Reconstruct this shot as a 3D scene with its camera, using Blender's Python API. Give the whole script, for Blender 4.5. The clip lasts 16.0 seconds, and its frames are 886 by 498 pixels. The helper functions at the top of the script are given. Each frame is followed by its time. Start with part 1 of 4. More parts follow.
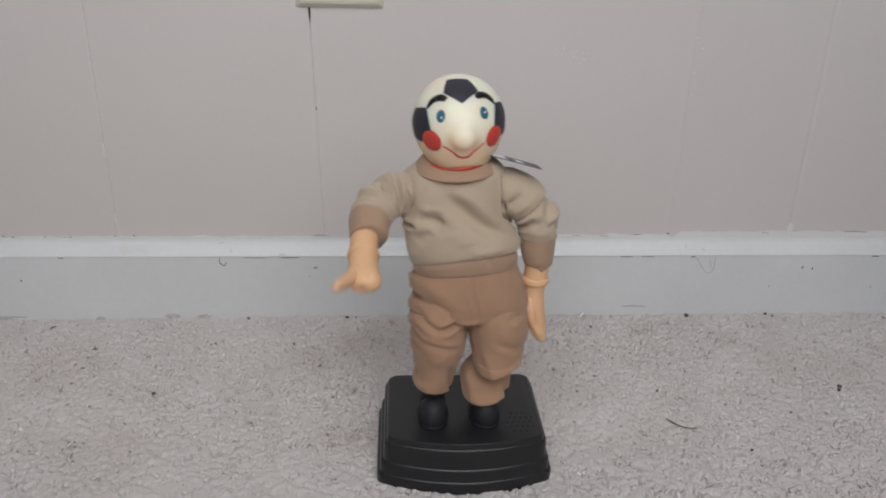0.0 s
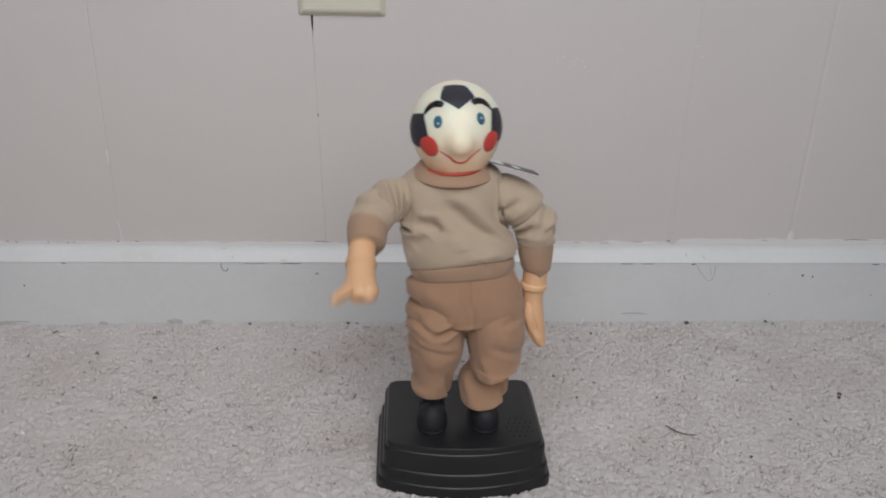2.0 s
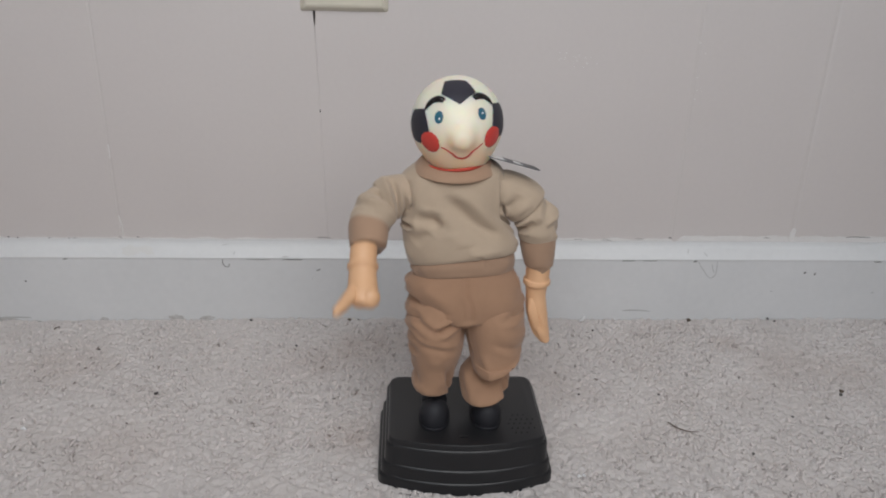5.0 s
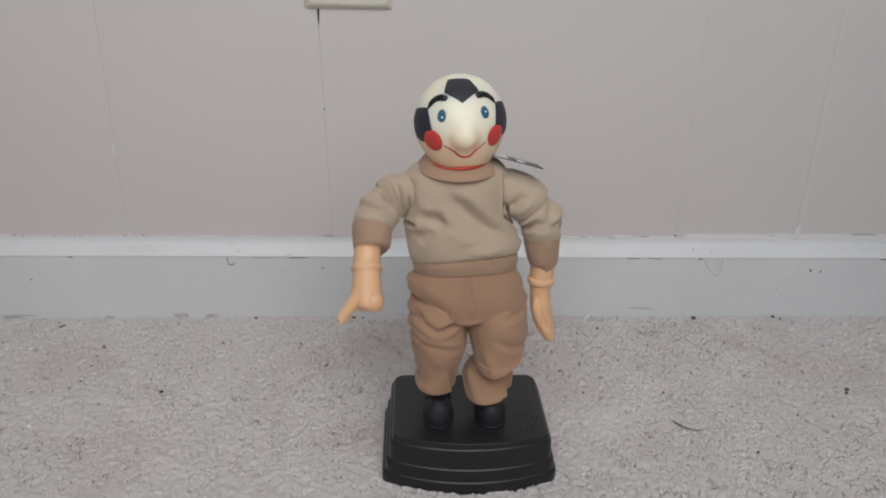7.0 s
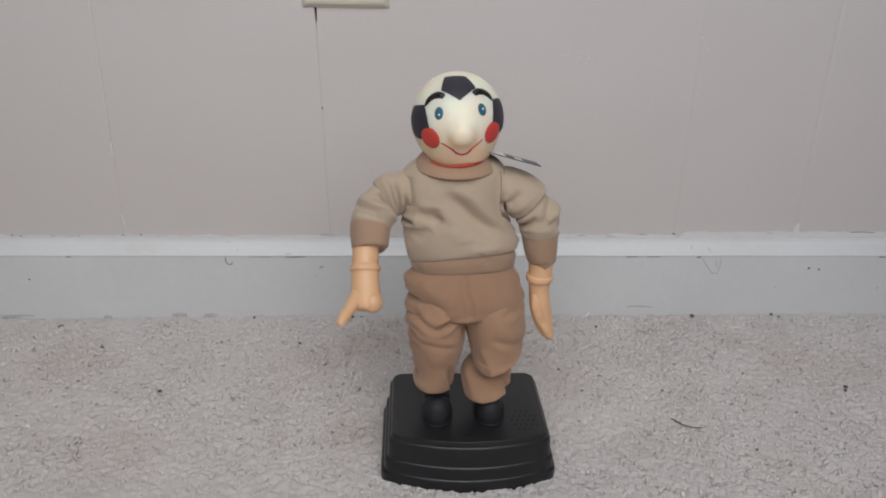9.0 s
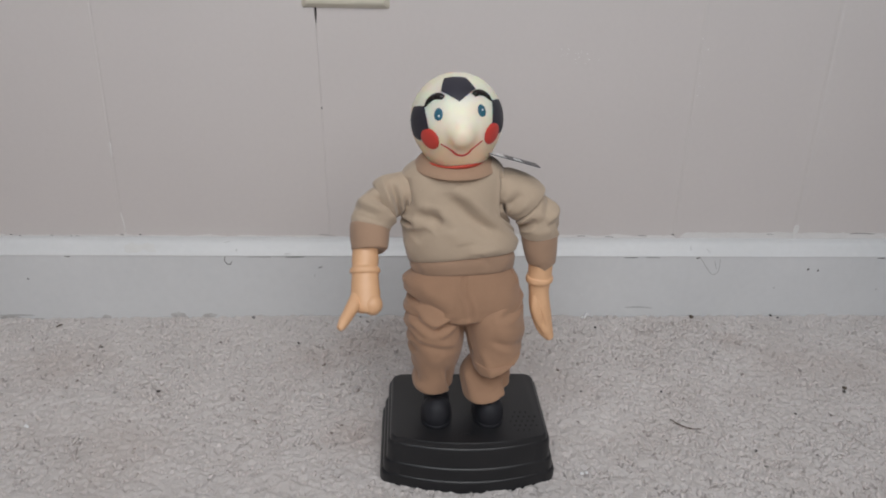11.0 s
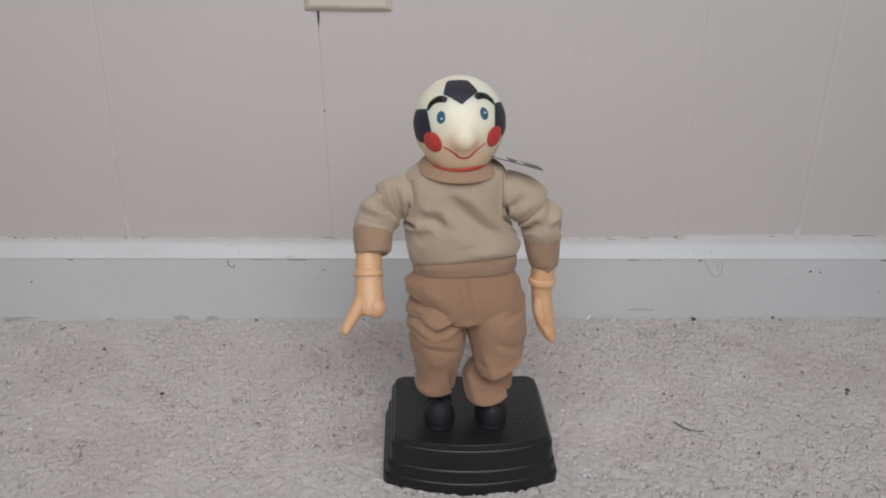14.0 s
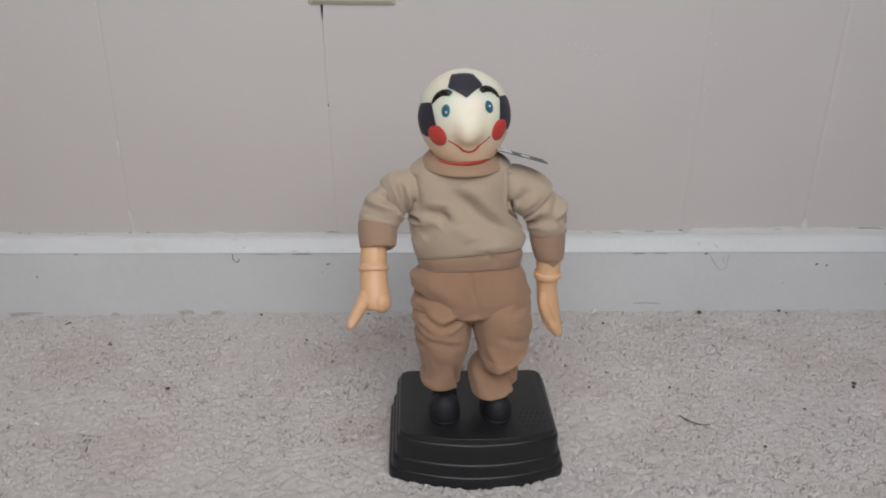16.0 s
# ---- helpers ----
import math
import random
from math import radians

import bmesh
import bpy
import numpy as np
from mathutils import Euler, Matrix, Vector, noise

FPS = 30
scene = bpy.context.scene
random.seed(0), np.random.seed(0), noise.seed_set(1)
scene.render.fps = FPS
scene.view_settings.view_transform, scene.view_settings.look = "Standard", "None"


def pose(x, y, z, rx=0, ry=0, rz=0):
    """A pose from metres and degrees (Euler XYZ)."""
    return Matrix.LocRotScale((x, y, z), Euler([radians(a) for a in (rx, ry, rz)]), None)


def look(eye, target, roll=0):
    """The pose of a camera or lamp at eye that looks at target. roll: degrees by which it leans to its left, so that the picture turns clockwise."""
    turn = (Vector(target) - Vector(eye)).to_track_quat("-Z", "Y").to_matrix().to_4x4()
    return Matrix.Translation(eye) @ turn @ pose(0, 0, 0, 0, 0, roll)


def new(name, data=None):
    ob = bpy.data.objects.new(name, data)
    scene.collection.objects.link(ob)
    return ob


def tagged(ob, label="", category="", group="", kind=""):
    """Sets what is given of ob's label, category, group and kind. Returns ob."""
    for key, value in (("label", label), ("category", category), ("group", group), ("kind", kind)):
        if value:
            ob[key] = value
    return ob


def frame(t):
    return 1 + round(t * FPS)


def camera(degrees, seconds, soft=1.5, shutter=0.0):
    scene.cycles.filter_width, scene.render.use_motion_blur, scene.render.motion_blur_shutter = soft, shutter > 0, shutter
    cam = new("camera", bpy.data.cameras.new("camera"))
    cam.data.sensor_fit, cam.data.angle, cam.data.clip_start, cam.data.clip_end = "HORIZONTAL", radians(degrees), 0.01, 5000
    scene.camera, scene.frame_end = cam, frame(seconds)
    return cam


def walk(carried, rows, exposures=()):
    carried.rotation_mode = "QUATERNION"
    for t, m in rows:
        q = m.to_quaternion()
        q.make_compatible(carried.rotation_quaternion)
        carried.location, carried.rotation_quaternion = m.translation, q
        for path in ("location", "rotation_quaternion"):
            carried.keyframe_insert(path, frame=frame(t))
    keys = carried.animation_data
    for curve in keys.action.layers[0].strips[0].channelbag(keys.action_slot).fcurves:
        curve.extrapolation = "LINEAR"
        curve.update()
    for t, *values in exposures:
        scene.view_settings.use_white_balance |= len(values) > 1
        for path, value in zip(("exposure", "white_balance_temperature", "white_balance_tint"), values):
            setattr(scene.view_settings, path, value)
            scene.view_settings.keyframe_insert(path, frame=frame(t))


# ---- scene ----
cam = camera(58.95, 16.0, soft=1.9, shutter=0.8)
PATH = [
    (0, (-0.0011, -0.6419, 0.3405), (0.0101, -0.4589, 0.2605), 1.29),
    (0.5, (-0.0005, -0.6436, 0.3376), (0.0113, -0.4604, 0.2582), 1.49),
    (1, (0.0019, -0.6442, 0.3386), (0.0134, -0.4609, 0.2595), 1.40),
    (1.5, (0.0011, -0.6451, 0.3381), (0.0125, -0.4613, 0.2600), 1.66),
    (2, (0.0011, -0.6456, 0.3394), (0.0114, -0.4617, 0.2616), 1.39),
    (2.5, (0.0008, -0.6450, 0.3391), (0.0103, -0.4610, 0.2613), 1.35),
    (3, (0.0012, -0.6466, 0.3386), (0.0089, -0.4626, 0.2608), 0.92),
    (3.5, (0.0013, -0.6457, 0.3387), (0.0115, -0.4616, 0.2612), 1.46),
    (4, (-0.0003, -0.6460, 0.3383), (0.0100, -0.4619, 0.2607), 1.53),
    (6.5, (-0.0004, -0.6435, 0.3379), (0.0095, -0.4601, 0.2585), 1.37),
    (7, (0.0003, -0.6444, 0.3390), (0.0093, -0.4609, 0.2598), 1.31),
    (7.5, (0.0004, -0.6454, 0.3386), (0.0088, -0.4616, 0.2601), 1.16),
    (8, (-0.0004, -0.6454, 0.3377), (0.0091, -0.4617, 0.2592), 1.35),
    (8.5, (-0.0003, -0.6460, 0.3389), (0.0092, -0.4623, 0.2604), 1.23),
    (9, (0.0007, -0.6448, 0.3373), (0.0100, -0.4613, 0.2583), 1.17),
    (11.5, (-0.0000, -0.6441, 0.3383), (0.0096, -0.4607, 0.2591), 1.35),
    (12, (-0.0007, -0.6448, 0.3376), (0.0088, -0.4613, 0.2585), 1.20),
    (12.5, (0.0009, -0.6447, 0.3370), (0.0101, -0.4612, 0.2579), 1.24),
    (13, (0.0011, -0.6437, 0.3392), (0.0099, -0.4605, 0.2594), 1.12),
    (13.5, (0.0009, -0.6455, 0.3371), (0.0096, -0.4617, 0.2587), 1.15),
    (14, (-0.0003, -0.6452, 0.3386), (0.0088, -0.4615, 0.2600), 1.21),
    (14.5, (0.0003, -0.6452, 0.3396), (0.0089, -0.4614, 0.2612), 1.03),
    (15, (-0.0000, -0.6450, 0.3393), (0.0087, -0.4614, 0.2605), 1.02),
    (15.5, (0.0010, -0.6430, 0.3394), (0.0091, -0.4598, 0.2595), 0.83),
    (16, (-0.0006, -0.6439, 0.3383), (0.0074, -0.4608, 0.2582), 0.89),
]
walk(cam, [(t, look(eye, target, roll)) for t, eye, target, roll in PATH])

# ---- light: overcast day, and an added lamp in an assumed window behind the camera ----
world = bpy.data.worlds.new("overcast_sky")
scene.world = world
world.use_nodes = True
sky = world.node_tree.nodes.new("ShaderNodeTexSky")
sky.sky_type, sky.sun_disc = "NISHITA", False
sky.sun_elevation, sky.sun_rotation = radians(40), radians(160)
back = world.node_tree.nodes["Background"]
world.node_tree.links.new(sky.outputs[0], back.inputs[0])
back.inputs[1].default_value = 0.08

sun = new("sun", bpy.data.lights.new("sun", "SUN"))
sun.data.energy, sun.data.angle, sun.data.color = 0.5, radians(40), (1.0, 0.96, 0.9)
sun.matrix_world = look((0.15, -3.0, 2.1), (0.1, 0, 0))

# Unseen room shell and window, placed for how the light falls off.
ROOM = dict(x0=-2.6, x1=1.9, y0=-0.92, floor=-0.004, top=2.4)
WINDOW = dict(x0=-0.56, x1=0.66, z0=0.44, z1=1.54)
daylight = new("assumed_window_lamp", bpy.data.lights.new("assumed_window_lamp", "AREA"))
daylight.data.shape, daylight.data.size, daylight.data.size_y = "RECTANGLE", 1.08, 0.96
daylight.data.energy, daylight.data.color = 9.1, (0.915, 0.96, 0.98)
daylight.matrix_world = look((0.05, -0.98, 0.98), (0.09, 0, 0.10))


# ---- materials ----
def nodes_of(name):
    m = bpy.data.materials.new(name)
    m.use_nodes = True
    return m, m.node_tree, m.node_tree.nodes["Principled BSDF"]


def surface(name, colour, other, fine=400.0, coarse=25.0, rough=0.6, bump=0.1, depth=0.0004, spread=0.5, sheen=0.0,
            specular=0.5, island=0.0, rough_var=0.08, mottle=0.35, stain=None):
    """A colour that drifts to another at a coarse and a fine scale, with a fine relief."""
    m, tree, bsdf = nodes_of(name)
    nn, link = tree.nodes, tree.links.new
    where = nn.new("ShaderNodeTexCoord")
    n1, n2 = nn.new("ShaderNodeTexNoise"), nn.new("ShaderNodeTexNoise")
    for n, s, d in ((n1, fine, 4), (n2, coarse, 5)):
        n.inputs["Scale"].default_value, n.inputs["Detail"].default_value = s, d
        link(where.outputs["Object"], n.inputs["Vector"])
    blend = nn.new("ShaderNodeMix")
    blend.data_type = "FLOAT"
    blend.inputs[0].default_value = mottle
    link(n2.outputs["Fac"], blend.inputs[2])
    link(n1.outputs["Fac"], blend.inputs[3])
    ramp = nn.new("ShaderNodeValToRGB")
    ramp.color_ramp.elements[0].position, ramp.color_ramp.elements[1].position = 0.5 - spread / 2, 0.5 + spread / 2
    ramp.color_ramp.elements[0].color, ramp.color_ramp.elements[1].color = (*other, 1), (*colour, 1)
    last = blend.outputs[0]
    if island:
        geo, add = nn.new("ShaderNodeNewGeometry"), nn.new("ShaderNodeMath")
        add.operation = "MULTIPLY_ADD"
        link(geo.outputs["Random Per Island"], add.inputs[0])
        add.inputs[1].default_value = island
        shift = nn.new("ShaderNodeMath")
        shift.operation = "SUBTRACT"
        link(last, shift.inputs[0])
        shift.inputs[1].default_value = island / 2
        link(shift.outputs[0], add.inputs[2])
        last = add.outputs[0]
    link(last, ramp.inputs[0])
    tone = ramp.outputs[0]
    if stain:
        blots, cutoff, over = nn.new("ShaderNodeTexNoise"), nn.new("ShaderNodeMapRange"), nn.new("ShaderNodeMix")
        over.data_type = "RGBA"
        blots.inputs["Scale"].default_value, blots.inputs["Detail"].default_value = stain[1], 6
        link(where.outputs["Object"], blots.inputs["Vector"])
        for key, value in (("From Min", 0.48), ("From Max", 0.72), ("To Max", stain[2])):
            cutoff.inputs[key].default_value = value
        link(blots.outputs["Fac"], cutoff.inputs["Value"])
        link(cutoff.outputs[0], over.inputs[0])
        link(tone, over.inputs[6])
        over.inputs[7].default_value = (*stain[0], 1)
        tone = over.outputs[2]
    link(tone, bsdf.inputs["Base Color"])
    relief = nn.new("ShaderNodeBump")
    relief.inputs["Strength"].default_value, relief.inputs["Distance"].default_value = bump, depth
    link(n1.outputs["Fac"], relief.inputs["Height"])
    link(relief.outputs[0], bsdf.inputs["Normal"])
    gloss = nn.new("ShaderNodeMapRange")
    gloss.inputs["To Min"].default_value, gloss.inputs["To Max"].default_value = rough - rough_var, min(1.0, rough + rough_var)
    link(n2.outputs["Fac"], gloss.inputs["Value"])
    link(gloss.outputs[0], bsdf.inputs["Roughness"])
    bsdf.inputs["Specular IOR Level"].default_value = specular
    if sheen:
        bsdf.inputs["Sheen Weight"].default_value, bsdf.inputs["Sheen Roughness"].default_value = sheen, 0.5
    return m


WALL = surface("greige_wall_paint", (0.60, 0.556, 0.545), (0.555, 0.512, 0.50), 260, 6, 0.55, 0.12, 0.0003, 0.6)
WHITE = surface("white_trim_paint", (0.70, 0.703, 0.715), (0.62, 0.625, 0.635), 180, 9, 0.45, 0.12, 0.0003, 0.5)
SPLASH = surface("white_paint_smear", (0.72, 0.705, 0.695), (0.62, 0.59, 0.58), 500, 40, 0.5, 0.2, 0.0003, 0.5)
CEILING = surface("ceiling_paint", (0.82, 0.82, 0.81), (0.78, 0.78, 0.77), 120, 4, 0.8, 0.1)
PILE = surface("carpet_yarn", (0.735, 0.680, 0.664), (0.60, 0.550, 0.532), 900, 14, 0.95, 0.2, 0.0003, 0.6, 0.1, 0.05, 0.12, stain=((0.41, 0.35, 0.32), 13, 0.28))
RUG = surface("carpet_surface", (0.665, 0.622, 0.608), (0.53, 0.492, 0.478), 700, 14, 0.95, 0.5, 0.0006, 0.6, 0.1, 0.05, stain=((0.41, 0.35, 0.32), 13, 0.28))
# A few yarn ends are coloured dark for the shade in the pits.
fibre = PILE.node_tree
pick, dark, pit_shade = fibre.nodes.new("ShaderNodeNewGeometry"), fibre.nodes.new("ShaderNodeMapRange"), fibre.nodes.new("ShaderNodeMix")
pit_shade.data_type = "RGBA"
for key, value in (("From Min", 0.988), ("From Max", 0.995), ("To Max", 0.75)):
    dark.inputs[key].default_value = value
fibre.links.new(pick.outputs["Random Per Island"], dark.inputs["Value"])
fibre.links.new(dark.outputs[0], pit_shade.inputs[0])
fibre.links.new(fibre.nodes["Principled BSDF"].inputs["Base Color"].links[0].from_socket, pit_shade.inputs[6])
pit_shade.inputs[7].default_value = (0.16, 0.125, 0.11, 1)
fibre.links.new(pit_shade.outputs[2], fibre.nodes["Principled BSDF"].inputs["Base Color"])


def brown_spots(m, spots, colour):
    """Brown spots with soft ragged edges: x, y, reach in metres, strength."""
    tree, nn, link = m.node_tree, m.node_tree.nodes, m.node_tree.links.new
    where, rag = nn.new("ShaderNodeTexCoord"), nn.new("ShaderNodeTexNoise")
    rag.inputs["Scale"].default_value, rag.inputs["Detail"].default_value = 55.0, 5
    link(where.outputs["Object"], rag.inputs["Vector"])
    base = nn["Principled BSDF"].inputs["Base Color"]
    for x, y, reach, strength in spots:
        far, near, cut, over = nn.new("ShaderNodeVectorMath"), nn.new("ShaderNodeMapRange"), nn.new("ShaderNodeMath"), nn.new("ShaderNodeMix")
        far.operation, cut.operation, over.data_type, near.interpolation_type = "DISTANCE", "MULTIPLY", "RGBA", "SMOOTHSTEP"
        link(where.outputs["Object"], far.inputs[0])
        far.inputs[1].default_value = (x, y, 0)
        for key, value in (("From Max", reach), ("To Min", 2.0 * strength), ("To Max", 0.0)):
            near.inputs[key].default_value = value
        link(far.outputs["Value"], near.inputs["Value"])
        link(near.outputs[0], cut.inputs[0])
        link(rag.outputs["Fac"], cut.inputs[1])
        link(cut.outputs[0], over.inputs[0])
        link(base.links[0].from_socket, over.inputs[6])
        over.inputs[7].default_value = (*colour, 1)
        link(over.outputs[2], base)


# Carpet stains; the third also paints the toy's soft shadow beside the stand.
STAINS_AND_SHADE = [(-0.033, -0.063, 0.045, 0.29), (-0.076, -0.088, 0.040, 0.20), (-0.033, -0.190, 0.040, 0.29), (0.284, -0.060, 0.022, 0.32), (0.319, -0.093, 0.050, 0.20), (0.369, -0.107, 0.050, 0.17), (-0.273, -0.094, 0.060, 0.17), (-0.181, -0.203, 0.050, 0.17), (0.003, -0.042, 0.050, 0.21), (0.126, -0.132, 0.040, 0.14)]
for yarn in (PILE, RUG):
    brown_spots(yarn, STAINS_AND_SHADE, (0.39, 0.30, 0.26))
BACKING = surface("carpet_backing", (0.66, 0.615, 0.58), (0.56, 0.515, 0.48), 300, 14, 0.95, 0.3, 0.002, 0.6, 0, 0.1)
ALMOND = surface("almond_plastic", (0.66, 0.62, 0.52), (0.60, 0.56, 0.47), 300, 20, 0.35, 0.04)
FLEECE = surface("beige_fleece", (0.47, 0.370, 0.280), (0.41, 0.318, 0.236), 1500, 60, 0.95, 0.35, 0.0004, 0.6, 0.25, 0.15)
RIB = surface("tan_rib_knit", (0.40, 0.262, 0.18), (0.335, 0.216, 0.148), 1500, 70, 0.95, 0.3, 0.0004, 0.6, 0.2, 0.15)
TROUSER = surface("brown_fleece", (0.40, 0.242, 0.156), (0.33, 0.196, 0.126), 1500, 60, 0.95, 0.35, 0.0004, 0.6, 0.2, 0.15)
SKIN = surface("peach_vinyl", (0.75, 0.455, 0.265), (0.70, 0.405, 0.225), 300, 45, 0.45, 0.05)
CREAM = surface("cream_vinyl", (0.85, 0.80, 0.67), (0.81, 0.755, 0.615), 300, 40, 0.42, 0.04)
flesh = CREAM.node_tree.nodes["Principled BSDF"].inputs
flesh["Subsurface Weight"].default_value, flesh["Subsurface Scale"].default_value = 0.8, 0.009
flesh["Subsurface Radius"].default_value = (1.0, 0.6, 0.35)
peach = CREAM.node_tree.nodes
paint = peach.new("ShaderNodeMix")
paint.data_type = "RGBA"
height, place, fade = peach.new("ShaderNodeSeparateXYZ"), peach.new("ShaderNodeTexCoord"), peach.new("ShaderNodeMapRange")
CREAM.node_tree.links.new(place.outputs["Object"], height.inputs[0])
CREAM.node_tree.links.new(height.outputs["Z"], fade.inputs["Value"])
fade.interpolation_type = "SMOOTHSTEP"
for key, value in (("From Min", 0.211), ("From Max", 0.238), ("To Min", 1.0), ("To Max", 0.0)):
    fade.inputs[key].default_value = value
CREAM.node_tree.links.new(fade.outputs[0], paint.inputs[0])
CREAM.node_tree.links.new(peach["Color Ramp"].outputs[0], paint.inputs[6])
paint.inputs[7].default_value = (0.92, 0.66, 0.45, 1)
CREAM.node_tree.links.new(paint.outputs[2], peach["Principled BSDF"].inputs["Base Color"])
NAVY = surface("charcoal_paint", (0.042, 0.040, 0.052), (0.032, 0.030, 0.040), 400, 60, 0.5, 0.05, specular=0.25)
BROW = surface("black_brow_paint", (0.02, 0.016, 0.016), (0.014, 0.012, 0.012), 400, 60, 0.28, 0.05)
TEAL = surface("teal_eye_paint", (0.03, 0.13, 0.19), (0.02, 0.09, 0.14), 500, 120, 0.3, 0.03)
RED = surface("red_paint", (0.60, 0.06, 0.045), (0.53, 0.045, 0.038), 400, 60, 0.45, 0.04)
RIBBON = surface("red_ribbon", (0.55, 0.07, 0.04), (0.46, 0.05, 0.03), 1200, 90, 0.6, 0.2)
BLACK = surface("black_plastic", (0.018, 0.018, 0.020), (0.013, 0.013, 0.015), 700, 30, 0.36, 0.10, 0.0002, 0.6, specular=0.42)
SHOE = surface("black_shoe_plastic", (0.018, 0.018, 0.023), (0.016, 0.016, 0.020), 500, 40, 0.6, 0.05, specular=0.34)
HOLE = surface("hole_shade_black", (0.004, 0.004, 0.004), (0.003, 0.003, 0.003), 400, 40, 0.9, 0.0)
CARD = surface("white_card", (0.75, 0.75, 0.75), (0.68, 0.68, 0.69), 500, 60, 0.5, 0.03)
TAG_DARK = surface("dark_card", (0.05, 0.05, 0.055), (0.04, 0.04, 0.045), 500, 60, 0.45, 0.03)
SCUFF = surface("dark_scuff", (0.045, 0.042, 0.04), (0.11, 0.105, 0.10), 900, 120, 0.8, 0.1)
GREYSCUFF = surface("grey_scuff", (0.38, 0.38, 0.375), (0.50, 0.50, 0.505), 900, 90, 0.7, 0.1)
GRIME = surface("brown_grime", (0.36, 0.335, 0.32), (0.60, 0.595, 0.60), 900, 260, 0.9, 0.2, spread=0.4)
WORN = surface("worn_trim_paint", (0.68, 0.675, 0.67), (0.63, 0.625, 0.62), 500, 60, 0.6, 0.1)
LINT_GLINT = surface("white_lint_and_glint", (0.85, 0.85, 0.86), (0.78, 0.78, 0.79), 600, 60, 0.8, 0.1)
TWIG = surface("brown_twig", (0.15, 0.115, 0.085), (0.09, 0.07, 0.055), 600, 60, 0.8, 0.2)
DARKWOOD = surface("dark_gap_wood", (0.05, 0.045, 0.04), (0.03, 0.027, 0.025), 300, 30, 0.9, 0.1)


# ---- building helpers ----
def part(name, bm, material, parent=None, label=""):
    """Links a bmesh as one smooth mesh object, under a thing or a part."""
    bmesh.ops.recalc_face_normals(bm, faces=bm.faces)
    me = bpy.data.meshes.new(name)
    bm.to_mesh(me)
    bm.free()
    me.materials.append(material)
    ob = new(name, me)
    ob.parent = parent
    return tagged(ob, label)


def smooth(ob, angle=None):
    for p in ob.data.polygons:
        p.use_smooth = True
    if angle is not None:
        ob.data.set_sharp_from_angle(angle=radians(angle))
    return ob


def box(bm, x0, x1, y0, y1, z0, z1, bevel=0.0):
    made = bmesh.ops.create_cube(bm, size=1.0)["verts"]
    for v in made:
        v.co = Vector(((x0 + x1) / 2 + v.co.x * (x1 - x0), (y0 + y1) / 2 + v.co.y * (y1 - y0), (z0 + z1) / 2 + v.co.z * (z1 - z0)))
    if bevel:
        edges = {e for v in made for e in v.link_edges}
        bmesh.ops.bevel(bm, geom=list(edges), offset=bevel, segments=2, affect="EDGES", profile=0.6)


def spline(rows, n):
    """n rows glided through the given rows (Catmull-Rom, by row)."""
    rows = np.array(rows, float)
    k = len(rows) - 1
    out = []
    for s in np.linspace(0, k, n):
        i = min(int(s), k - 1)
        f = s - i
        p0, p1, p2, p3 = rows[max(i - 1, 0)], rows[i], rows[i + 1], rows[min(i + 2, k)]
        out.append(0.5 * (2 * p1 + (p2 - p0) * f + (2 * p0 - 5 * p1 + 4 * p2 - p3) * f ** 2 + (3 * p1 - p0 - 3 * p2 + p3) * f ** 3))
    return np.array(out)


